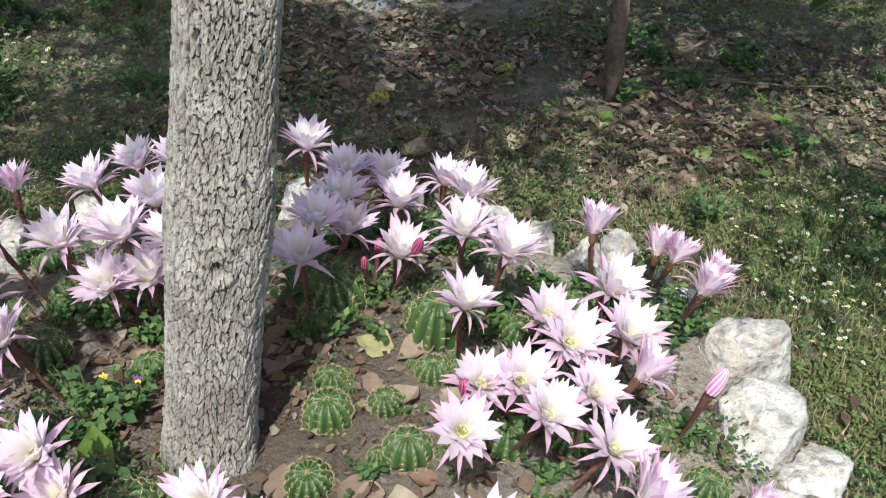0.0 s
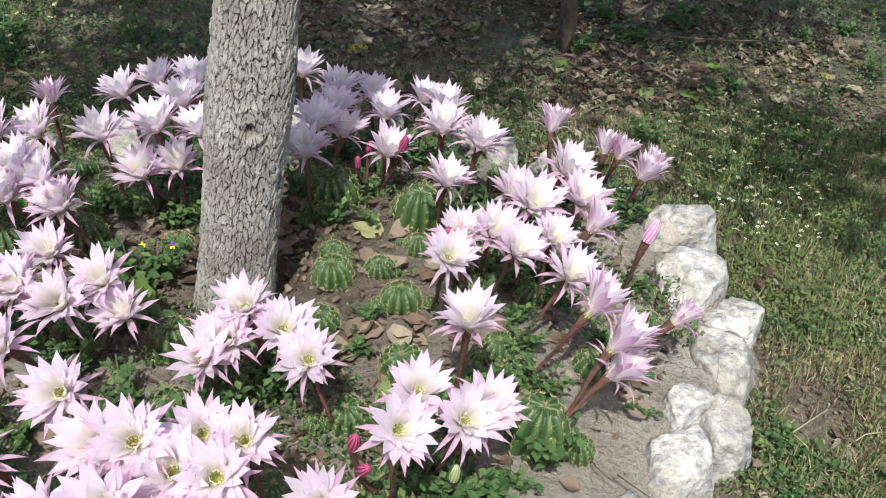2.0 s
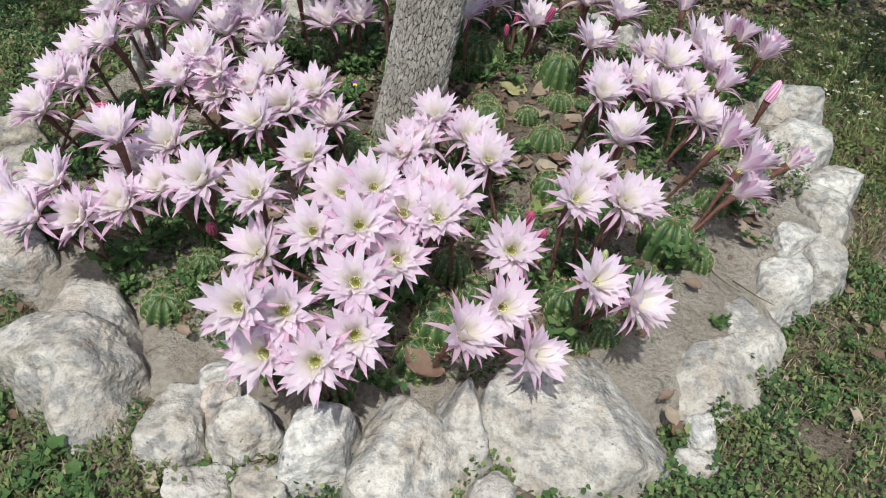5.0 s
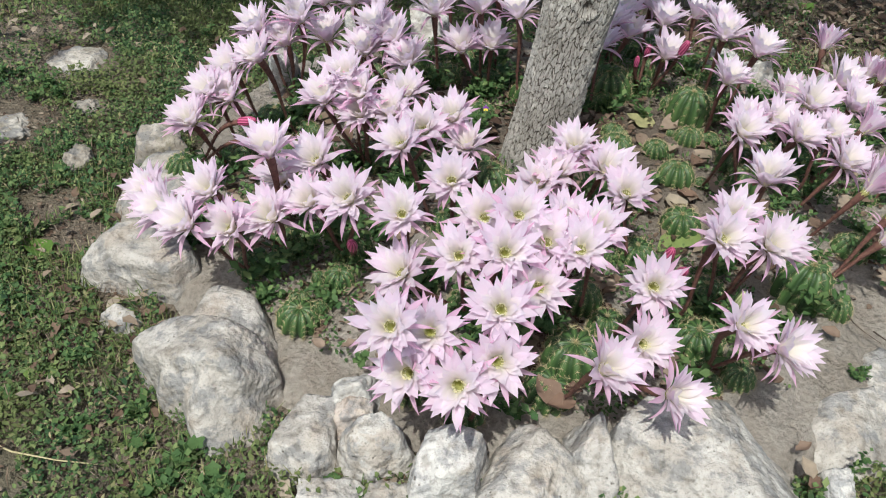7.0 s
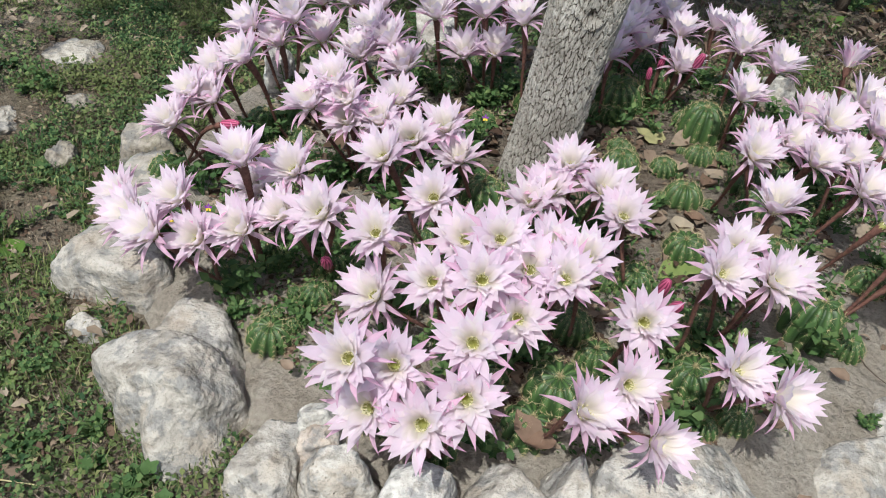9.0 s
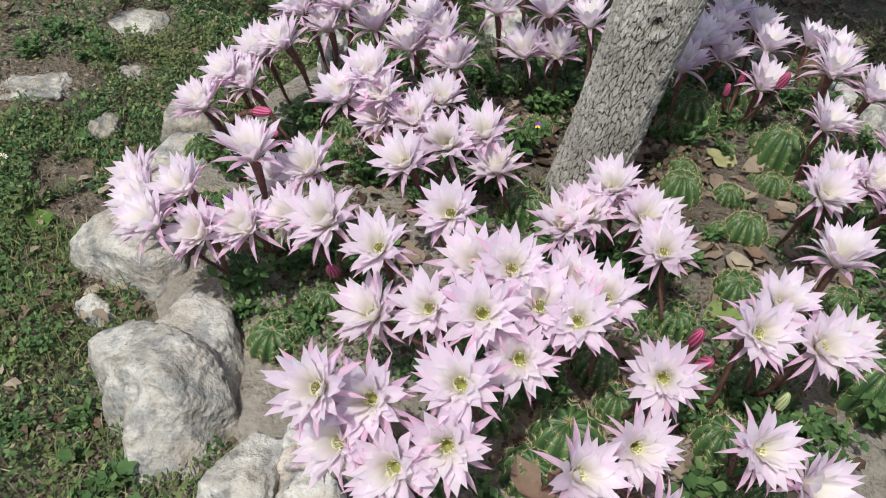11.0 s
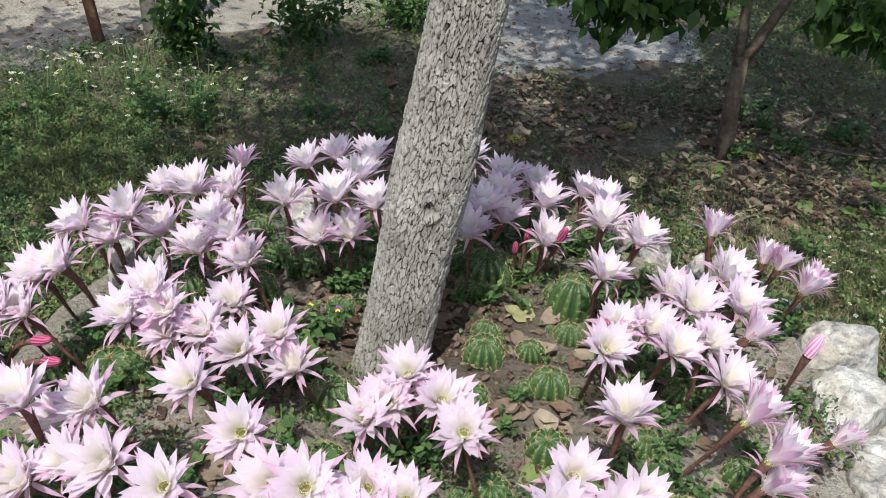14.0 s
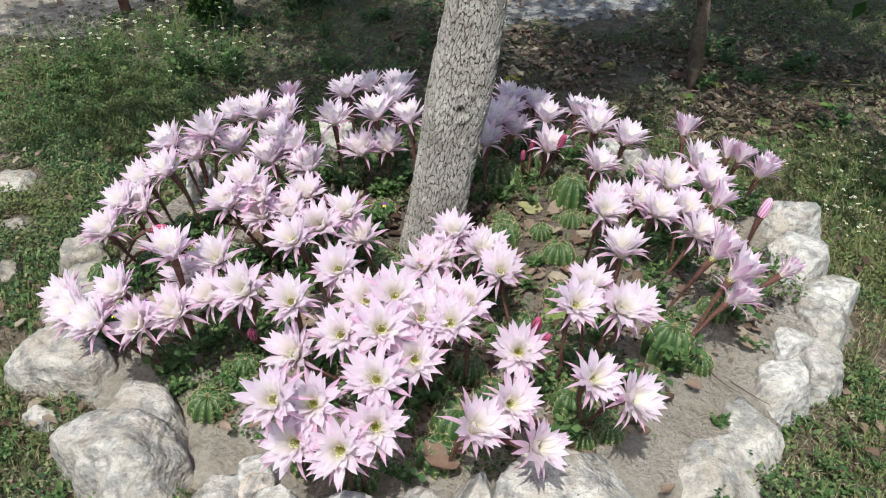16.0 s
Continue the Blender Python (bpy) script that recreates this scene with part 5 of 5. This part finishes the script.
LEAVES = [big_leaf("fallen_leaf", r1, r2, c, DRY_ONE, 60 + i) for i, (r1, r2, c) in enumerate(((0.08, 0.024, 0.5), (0.10, 0.034, 0.6), (0.065, 0.024, 0.35), (0.09, 0.038, 0.5), (0.075, 0.032, 0.2), (0.085, 0.036, 0.8), (0.11, 0.042, 0.35)))]
YELLOWS = [big_leaf("yellow_leaf", 0.075, 0.026, 0.4, YELLOW, 70), big_leaf("yellow_leaf", 0.09, 0.034, 0.2, YELLOW, 71)]
GREENS = [big_leaf("green_leaf", 0.10, 0.03, 0.4, GREEN_ONE, 72), big_leaf("green_leaf", 0.12, 0.036, 0.25, GREEN_ONE, 73)]


def fallen(meshes, x, y, rnd, label, group, k=1.0):
    ob = tagged(new("fallen_leaf", rnd.choice(meshes)), label, "leaf", group)
    ob.matrix_world = pose(x, y, support(x, y) + 0.004, rnd.uniform(-10, 10), rnd.uniform(-10, 10), rnd.uniform(0, 360)) @ Matrix.Scale(k * rnd.uniform(0.75, 1.2), 4)
    return ob


rnd = random.Random(77)
made = 0
while made < 108:
    x, y = rnd.uniform(-2.6, 2.2), rnd.uniform(1.9, 4.6)
    if outside(x, y) and rnd.random() < 0.1 + 0.9 * float(bare(x, y)):
        fallen(LEAVES, x, y, rnd, "curled brown dry leaf on the ground", "fallen leaves")
        made += 1
made = 0
while made < 62:
    x, y = rnd.uniform(-1.2, 0.5), rnd.uniform(0.3, 1.9)
    if float(bed_edge(x, y)) < 0.85 and math.hypot(x + 0.43, y - 1.12) > 0.13 and math.hypot(x - 0.36, y - 0.58) > 0.22 and math.hypot(x + 0.03, y - 0.86) > 0.07:
        fallen(LEAVES, x, y, rnd, "brown dry leaf on the bed's soil", "fallen leaves", 0.8)
        made += 1
made = 0
while made < 16:
    x, y = rnd.uniform(-0.38, 0.12), rnd.uniform(0.85, 1.50)
    if math.hypot(x + 0.43, y - 1.12) > 0.12:
        fallen(LEAVES, x, y, rnd, "crumpled broad brown leaf beside the trunk", "fallen leaves", 0.95)
        made += 1
made = 0
while made < 22:
    x, y = rnd.uniform(-2.4, 2.2), rnd.uniform(-0.4, 4.2)
    if outside(x, y) and float(bed_edge(x, y)) > 1.15:
        ripe = made % 4 == 1 and y > 2
        fallen(YELLOWS if ripe else GREENS, x, y, rnd, "yellowed fallen leaf in the weeds" if ripe else "green fallen leaf in the weeds", "fallen leaves", 0.75)
        made += 1
fallen(GREENS, -0.040, 0.838, rnd, "broad green leaf lying on the bare soil of the bed", "fallen leaves", 1.1)
pale = tagged(new("fallen_leaf", big_leaf("fallen_leaf", 0.088, 0.040, 0.25, PALE_ONE, 74)), "broad pale yellow-green leaf on the bed's soil", "leaf", "fallen leaves")
pale.matrix_world = pose(-0.124, 1.440, support(-0.124, 1.440) + 0.010, 6, -4, 70)
fallen(GREENS, -0.645, 1.085, rnd, "broad green leaf standing on edge in the soil beside the trunk", "fallen leaves", 1.0).matrix_world = pose(-0.645, 1.075, support(-0.645, 1.075) + 0.052, 68, 5, 15) @ Matrix.Scale(1.2, 4)
for x, y in ((0.077, 3.614), (0.823, 2.979), (1.51, 3.17), (0.30, 3.2), (-0.2, 2.9)):
    fallen(YELLOWS, x, y, rnd, "yellow fallen leaf on the brown litter", "fallen leaves", 1.1)
for x, y in ((0.965, 3.111), (0.80, 3.07), (1.29, 2.17), (1.32, 2.82), (0.95, 2.54), (1.15, 2.52), (-1.482, 2.436), (-1.684, 0.575), (0.62, 2.75)):
    fallen(GREENS, x, y, rnd, "broad green fallen leaf on the ground", "fallen leaves", 1.1)


# small plants
def sprig_mesh(seed, stems, leaves, spread_r, tall, leaf_l, leaf_w, mat, lobes=0):
    r = np.random.RandomState(seed)
    verts, faces = [], []
    for s in range(stems):
        a, out = r.uniform(0, 6.28), r.uniform(0.3, 1) * spread_r
        top = Vector((math.cos(a) * out, math.sin(a) * out, tall * r.uniform(0.5, 1)))
        side = Vector((-math.sin(a), math.cos(a), 0)) * 0.0012
        b = len(verts)
        verts += [side * 1.0, side * -1.0, top - side, top + side]
        faces.append((b, b + 1, b + 2, b + 3))
        for k in range(leaves):
            t = 0.25 + 0.75 * (k + r.rand()) / leaves
            p = top * t
            q = Euler((r.uniform(-0.3, 0.7), r.uniform(-0.4, 0.4), r.uniform(0, 6.28))).to_matrix()
            L, W = leaf_l * r.uniform(0.7, 1.2), leaf_w * r.uniform(0.8, 1.2)
            b = len(verts)
            if lobes:
                verts.append(p + q @ Vector((0, 0.42 * L, -0.12 * L)))
                for e in range(4 * lobes):
                    t2 = -math.pi / 2 + (e + 0.5) * 6.2832 / (4 * lobes)
                    rr = 0.5 * L * (0.86 + 0.14 * math.cos(lobes * (t2 + math.pi / 2) + math.pi))
                    verts.append(p + q @ Vector((rr * math.cos(t2), 0.42 * L + rr * math.sin(t2), 0.03 * L * math.sin(3 * t2))))
                faces += [(b, b + 1 + e, b + 1 + (e + 1) % (4 * lobes)) for e in range(4 * lobes)]
                continue
            verts += [p + q @ Vector(v) for v in ((0, 0, 0), (-W, 0.5 * L, 0.15 * W), (0, 0.55 * L, -0.1 * W), (W, 0.5 * L, 0.15 * W), (0, L, 0))]
            faces += [(b, b + 2, b + 1), (b, b + 3, b + 2), (b + 1, b + 2, b + 4), (b + 2, b + 3, b + 4)]
    return mesh_of("leaves", verts, faces, mat)


SPRIGS = [sprig_mesh(81, 9, 5, 0.05, 0.06, 0.022, 0.007, CLOVER), sprig_mesh(82, 12, 6, 0.06, 0.09, 0.018, 0.006, CLOVER), sprig_mesh(83, 16, 4, 0.055, 0.045, 0.020, 0.009, CLOVER), sprig_mesh(84, 10, 1, 0.06, 0.055, 0.036, 0.015, CLOVER, 5), sprig_mesh(85, 3, 14, 0.012, 0.15, 0.014, 0.004, CLOVER)]


def weed_plant(x, y, kind, k=1.0, label="leafy green weed growing between the cacti"):
    ob = tagged(new("weed_plant", SPRIGS[kind]), label, "weed", "leafy weeds")
    ob.matrix_world = pose(x, y, support(x, y), 0, 0, (x * 997 + y * 313) % 360) @ Matrix.Scale(k, 4)
    return ob


for x, y, kind, k in ((-0.66, 1.62, 1, 1.7), (-0.60, 1.50, 1, 1.4), (-0.62, 1.55, 0, 1.5), (-0.60, 1.22, 1, 1.3), (-0.66, 1.15, 0, 1.4), (0.12, 0.55, 2, 1.2), (0.17, 0.50, 2, 1.0), (0.20, 0.58, 0, 1.0),
                      (-0.12, 1.05, 0, 0.9), (-0.14, 0.95, 0, 1.0), (0.28, 0.82, 1, 1.3), (0.14, 0.86, 0, 1.2), (-0.11, 1.47, 0, 1.0), (-0.30, 1.48, 2, 0.8), (0.38, 1.65, 2, 1.4), (0.28, 1.70, 2, 1.2),
                      (-0.97, 0.62, 0, 1.2), (-0.85, 0.44, 0, 1.0), (-1.12, 0.72, 1, 1.2), (-0.62, 0.40, 1, 1.1), (-0.40, 0.22, 0, 1.1), (0.36, 0.50, 2, 0.6), (0.50, 0.78, 0, 0.8), (-0.80, 0.70, 0, 1.3), (0.45, 0.98, 0, 1.1)):
    weed_plant(x, y, kind, k)
fr = random.Random(5)
for k, (x, y) in enumerate(FEET):
    if k % 5 != 4 and y > 0.36 and not (x > 0.3 and y < 0.9):
        weed_plant(x + fr.uniform(-0.06, 0.06), y - 0.03 + fr.uniform(-0.05, 0.05), fr.choice((0, 1, 1)), fr.uniform(1.0, 1.7), "leafy green weed under the cactus flowers")
for x, y, kind, k in ((0.62, 0.42, 1, 0.8), (0.70, 0.52, 1, 0.75), (0.55, 0.30, 1, 0.8), (0.78, 0.62, 1, 0.7), (0.66, 0.36, 0, 0.7), (0.74, 0.45, 1, 0.7), (-1.05, -0.02, 2, 1.0), (-1.18, 0.10, 0, 1.0), (-0.70, -0.03, 2, 0.9), (-1.30, 0.05, 2, 0.9), (-0.93, -0.08, 1, 1.1)):
    weed_plant(x, y, kind, k, "leafy green weed at the foot of the stones")

fallen(YELLOWS, 1.06, 1.13, rnd, "yellowed fallen leaf in the weeds", "fallen leaves", 0.8)
for x, y in ((0.98, 1.16), (1.08, 1.05)):
    fallen([pale.data], x, y, rnd, "pale grey-green fallen leaf beside the stones", "fallen leaves", 0.7)
for x, y in ((0.81, 0.82), (0.97, 0.75), (0.83, 0.65), (1.13, 0.99)):
    fallen(LEAVES, x, y, rnd, "curled brown dry leaf in the thin weeds", "fallen leaves", 0.7)

wr = random.Random(19)
for x, y, kind, k in ((-1.16, 0.04, 3, 0.9), (-1.04, 0.02, 3, 1.0), (-0.96, -0.03, 3, 0.9), (-0.75, 0.02, 3, 0.7), (-0.71, 0.00, 3, 0.6), (-1.10, -0.07, 3, 0.8), (0.30, 0.235, 4, 1.0), (0.42, 0.40, 4, 0.6), (0.56, 0.55, 3, 0.6), (0.62, 0.60, 2, 0.7)):
    weed_plant(x, y, kind, k, "broad-leaved green weed at the foot of the stones" if kind == 3 else "slender leafy green weed by the stones")
made = 0
while made < 90:
    x, y = (wr.uniform(-2.3, -0.7), wr.uniform(-0.3, 2.2)) if made % 3 else (wr.uniform(0.5, 1.7), wr.uniform(0.0, 2.4))
    if outside(x, y) and float(bed_edge(x, y)) > 1.06:
        weed_plant(x, y, wr.choice((0, 1, 2, 2, 3)), wr.uniform(0.6, 1.1), "small leafy green weed in the low mat")
        made += 1


made = 0
while made < 46:
    x, y = (wr.uniform(-2.5, -0.6), wr.uniform(2.2, 3.9)) if made % 5 < 3 else (wr.uniform(0.7, 2.1), wr.uniform(1.9, 3.7))
    if outside(x, y) and float(off_paths(x, y)) > 0.9:
        weed_plant(x, y, wr.choice((0, 1, 1, 2, 3)), wr.uniform(1.0, 1.8), "leafy green weed clump under the trees")
        made += 1
for x, y, k in ((-1.75, 2.72, 2.0), (-1.62, 2.78, 1.8), (-1.85, 2.85, 2.0), (-1.70, 2.95, 1.7), (-1.55, 2.68, 1.5)):
    weed_plant(x, y, 1, k, "bushy bright green weed clump among the daisies")


sprout = tagged(new("weed_plant", SPRIGS[3]), "bright green sprout between the edging stones", "weed", "leafy weeds")
sprout.matrix_world = pose(-0.728, 0.224, 0.155, 0, 0, 40) @ Matrix.Scale(0.5, 4)


# dry scraps and twigs on the stones and the soil
def scrap(x, y, z, k, turn, label="curled red-brown dry leaf beside the stones"):
    ob = tagged(new("fallen_leaf", LEAVES[int(turn) % 5]), label, "leaf", "fallen leaves")
    ob.matrix_world = pose(x, y, z, 12, -10, turn) @ Matrix.Scale(k, 4)


for x, y, z, k, turn in ((-0.336, 0.248, 0.125, 1.1, 35), (-0.31, 0.22, 0.128, 0.8, 110), (-0.29, 0.27, 0.12, 0.7, 250), (0.205, 0.215, 0.062, 0.6, 20), (0.215, 0.185, 0.05, 0.6, 140), (0.20, 0.255, 0.075, 0.5, 300),
                         (-0.84, 0.29, 0.122, 0.5, 72), (-0.77, 0.30, 0.122, 0.5, 300), (0.301, 0.581, 0.11, 0.45, 61), (0.48, 0.78, 0.11, 0.6, 33), (0.52, 0.84, 0.11, 0.5, 204)):
    scrap(x, y, z, k, turn)


def twig(points, r, mat, label):
    a = Vector(points[0])
    ob = tagged(new("twig", limb_mesh("twig", [Vector(p) - a for p in points], r, r * 0.5, mat, 6)), label, "twig")
    ob.location = a


twig([(0.345, 0.67, 0.118), (0.36, 0.62, 0.118), (0.38, 0.595, 0.116), (0.41, 0.565, 0.116)], 0.002, BARK_DARK, "thin dark twig on the bare soil of the bed")
twig([(0.40, 0.60, 0.118), (0.45, 0.545, 0.12), (0.47, 0.50, 0.14)], 0.0018, BARK_DARK, "thin dark twig on the bare soil of the bed")
twig([(-1.47, -0.02, 0.03), (-1.38, -0.045, 0.035), (-1.28, -0.05, 0.04), (-1.18, -0.035, 0.03)], 0.0026, SPINE, "pale dry stalk lying in the weeds")
twig([(-1.95, 1.75, 0.03), (-1.80, 1.68, 0.04), (-1.68, 1.52, 0.04)], 0.0026, SPINE, "pale dry stalk lying in the weeds")
twig([(0.97, 0.85, 0.035), (0.85, 0.77, 0.045), (0.87, 0.73, 0.045), (0.86, 0.68, 0.035)], 0.0022, SPINE, "bent pale dry stalk lying in the weeds")
twig([(1.07, 0.78, 0.035), (1.02, 0.765, 0.045), (0.97, 0.74, 0.035)], 0.002, SPINE, "pale dry stalk lying in the weeds")
twig([(1.02, 3.12, 0.03), (1.22, 3.08, 0.035), (1.45, 3.05, 0.035), (1.68, 3.08, 0.03)], 0.006, BARK_DARK, "long dark stick lying on the litter")
twig([(1.10, 0.55, 0.03), (1.00, 0.50, 0.04), (0.90, 0.47, 0.03)], 0.003, SPINE, "pale dry stalk lying in the weeds")


def pansy(x, y, flowers):
    ob = tagged(new("pansy"), "small violet and yellow pansy plant in the bed", "flower")
    z = support(x, y)
    ob.location = (x, y, z)
    part("leaves", SPRIGS[0], ob, "", Matrix.Scale(1.1, 4))
    for fx, fy, fz, violet in flowers:
        verts, faces = [], []
        for k in range(5):
            a = math.pi / 2 + k * 1.2566
            b = len(verts)
            verts += [(0, 0, 0), (0.008 * math.cos(a - 0.5), 0, 0.008 * math.sin(a - 0.5)), (0.013 * math.cos(a), -0.002, 0.013 * math.sin(a)), (0.008 * math.cos(a + 0.5), 0, 0.008 * math.sin(a + 0.5))]
            faces.append((b, b + 1, b + 2, b + 3))
        me = mesh_of("blossom", verts, faces, VIOLET if violet else PANSY_YELLOW)
        if violet:
            me.materials.append(PANSY_YELLOW)
            for p in list(me.polygons)[2:4]:
                p.material_index = 1
        part("blossom", me, ob, "violet and yellow blossom" if violet else "yellow blossom", pose(fx, fy, fz, -35, 0, 10) @ Matrix.Scale(0.8, 4))
        part("stem", limb_mesh("stem", [(fx * 0.3, fy * 0.3, 0), (fx * 0.7, fy * 0.7, fz * 0.6), (fx, fy, fz)], 0.0012, 0.001, CLOVER, 5), ob)


pansy(-0.625, 1.22, [(0.03, 0.0, 0.10, True), (-0.05, 0.02, 0.085, False)])
pansy(-1.20, 0.60, [(0.02, 0.0, 0.12, True), (0.05, 0.03, 0.13, True), (-0.03, 0.0, 0.10, True)])


# daisies
def daisy_clump(x, y, radius, count, tall, seed, big=0.014):
    r = np.random.RandomState(seed)
    ob = tagged(new("daisy_clump"), "clump of small white daisies with yellow centres", "daisies", "daisy clumps")
    ob.location = (x, y, 0)
    sv, sf, rv, rf, dv, df = [], [], [], [], [], []
    for k in range(count):
        a, d = r.uniform(0, 6.28), radius * math.sqrt(r.rand())
        px, py = d * math.cos(a), d * math.sin(a)
        z0 = float(ground_height(x + px, y + py))
        z1 = z0 + tall * r.uniform(0.5, 1.1)
        top = Vector((px + r.uniform(-0.02, 0.02), py + r.uniform(-0.02, 0.02), z1))
        b = len(sv)
        sv += [(px - 0.001, py, z0 - 0.01), (px + 0.001, py, z0 - 0.01), top + Vector((0.001, 0, 0)), top - Vector((0.001, 0, 0))]
        sf.append((b, b + 1, b + 2, b + 3))
        q = Euler((r.uniform(-0.5, 0.3), r.uniform(-0.4, 0.4), 0)).to_matrix()
        R = r.uniform(0.65, 1.0) * big
        for i in range(9):
            t = i * 0.698
            c, s = math.cos(t), math.sin(t)
            b = len(rv)
            rv += [top + q @ Vector(v) for v in ((c * 0.3 * R, s * 0.3 * R, 0), (c * 0.7 * R + s * 0.18 * R, s * 0.7 * R - c * 0.18 * R, 0.001), (c * R, s * R, 0), (c * 0.7 * R - s * 0.18 * R, s * 0.7 * R + c * 0.18 * R, 0.001))]
            rf.append((b, b + 1, b + 2, b + 3))
        b = len(dv)
        dv += [top + q @ Vector((0.35 * R * math.cos(i), 0.35 * R * math.sin(i), 0.001)) for i in (0, 1.047, 2.094, 3.142, 4.189, 5.236)] + [top + q @ Vector((0, 0, 0.004))]
        df += [(b + i, b + (i + 1) % 6, b + 6) for i in range(6)]
    part("stem_tuft", mesh_of("stem_tuft", sv, sf, GRASS, False), ob)["kind"] = "stuff"
    part("ray_petals", mesh_of("ray_petals", rv, rf, WHITE_RAY, False), ob, "white ray petals")["kind"] = "stuff"
    part("yellow_dots", mesh_of("yellow_dots", dv, df, YOLK, False), ob, "yellow centres")["kind"] = "stuff"
    part("foliage", sprig_mesh(seed + 1, int(count * 1.6), 7, radius, tall * 0.8, 0.018, 0.004, CLOVER), ob)


daisy_clump(-2.35, 2.85, 0.35, 60, 0.22, 91)
daisy_clump(-2.05, 3.15, 0.32, 40, 0.20, 93)
daisy_clump(-1.70, 2.82, 0.30, 44, 0.18, 95)
daisy_clump(1.22, 2.05, 0.32, 110, 0.06, 97, 0.0085)
daisy_clump(1.10, 1.70, 0.24, 50, 0.06, 99, 0.0085)
daisy_clump(-1.95, 0.62, 0.10, 8, 0.05, 101)
daisy_clump(1.25, 1.05, 0.25, 12, 0.04, 103, 0.0095)


# background
def small_tree():
    tree = tagged(new("small_tree"), "slim young tree with a forked stem and glossy dark leaves", "tree")
    tree.location = (0.69, 2.95, 0)
    part("trunk", limb_mesh("trunk", [(0, 0, -0.05), (0.0, 0, 0.12), (-0.015, -0.01, 0.28), (-0.02, -0.02, 0.47)], 0.041, 0.030, BARK_DARK, 14), tree)
    part("limb", limb_mesh("limb", [(-0.02, -0.02, 0.43), (0.03, -0.02, 0.55), (0.10, -0.02, 0.72), (0.25, 0.0, 1.1), (0.35, 0.1, 1.6)], 0.026, 0.012, BARK_DARK), tree)
    part("limb", limb_mesh("limb", [(-0.03, -0.02, 0.43), (-0.04, 0.0, 0.6), (-0.06, 0.03, 0.85), (-0.1, 0.1, 1.6)], 0.024, 0.012, BARK_DARK), tree)
    part("limb", limb_mesh("limb", [(-0.05, 0.02, 0.78), (-0.25, -0.05, 0.90), (-0.60, -0.10, 0.78)], 0.014, 0.006, BARK_DARK), tree)
    part("limb", limb_mesh("limb", [(0.15, 0.0, 0.85), (0.3, -0.05, 0.92), (0.55, -0.1, 0.80)], 0.014, 0.006, BARK_DARK), tree)
    centres = [(-0.55, -0.1, 0.66, 0.13), (-0.42, -0.05, 0.67, 0.13), (-0.28, -0.05, 0.72, 0.14), (-0.66, -0.1, 0.74, 0.14), (0.32, -0.1, 0.68, 0.12), (0.45, -0.12, 0.68, 0.15), (0.65, -0.1, 0.70, 0.18), (-0.1, 0.2, 0.80, 0.15), (0.9, 0.1, 0.72, 0.2),
               (0.2, 0.2, 1.3, 0.4), (-0.2, 0.1, 1.5, 0.45), (0.5, 0.1, 1.5, 0.45), (0.1, 0.4, 1.2, 0.4)]
    part("crown", leaf_cloud("crown", centres, 1500, 0.3, 0.085, TREE_LEAF, 111, 0.9), tree, "hanging glossy dark green leaves")


small_tree()


def shrub(x, y, r, tall, count, seed):
    ob = tagged(new("shrub"), "dark green leafy shrub among the weeds", "shrub", "shrubs")
    ob.location = (x, y, 0)
    rr = random.Random(seed)
    tips = []
    for k in range(9):
        a, d = rr.uniform(0, 6.28), rr.uniform(0.2, 0.9) * r
        tip = (d * math.cos(a), d * math.sin(a), tall * rr.uniform(0.5, 1))
        part("stem", limb_mesh("stem", [(0, 0, -0.02), (tip[0] * 0.3, tip[1] * 0.3, tip[2] * 0.5), tip], 0.006, 0.002, CLOVER, 6), ob)
        tips += [(tip[0] * f, tip[1] * f, tip[2] * g, r * 0.42) for f, g in ((1, 1), (0.7, 0.7), (0.45, 0.4))]
    part("foliage", leaf_cloud("foliage", tips, count, 0.1, 0.055, TREE_LEAF, seed), ob)


shrub(-1.94, 3.42, 0.21, 0.50, 700, 121)
shrub(-1.45, 4.0, 0.28, 0.35, 450, 122)
shrub(-1.0, 4.4, 0.22, 0.22, 260, 123)


def post(x, y, w, tall, mat, label, tilt):
    bm = bmesh.new()
    bmesh.ops.create_cube(bm, size=1.0)
    bmesh.ops.bevel(bm, geom=bm.edges[:], offset=0.06, segments=2, affect="EDGES")
    bmesh.ops.subdivide_edges(bm, edges=[e for e in bm.edges if abs(e.verts[0].co.z - e.verts[1].co.z) > 0.5], cuts=8)
    for v in bm.verts:
        v.co = Vector((v.co.x * w, v.co.y * w * 0.8, (v.co.z + 0.5) * tall - 0.05)) + Vector((0.003 * math.sin(v.co.z * 9), 0.003 * math.cos(v.co.z * 7), 0))
    me = bpy.data.meshes.new("wooden_post")
    bm.to_mesh(me)
    bm.free()
    me.materials.append(mat)
    ob = tagged(new("wooden_post", me), label, "post", "posts by the path")
    ob.matrix_world = pose(x, y, 0, 0, tilt, 15)


post(-2.47, 3.60, 0.052, 1.3, WOOD, "reddish-brown wooden post by the sandy path", -5)
post(-2.30, 3.86, 0.075, 1.3, GREY_WOOD, "weathered grey wooden post by the sandy path", 0)
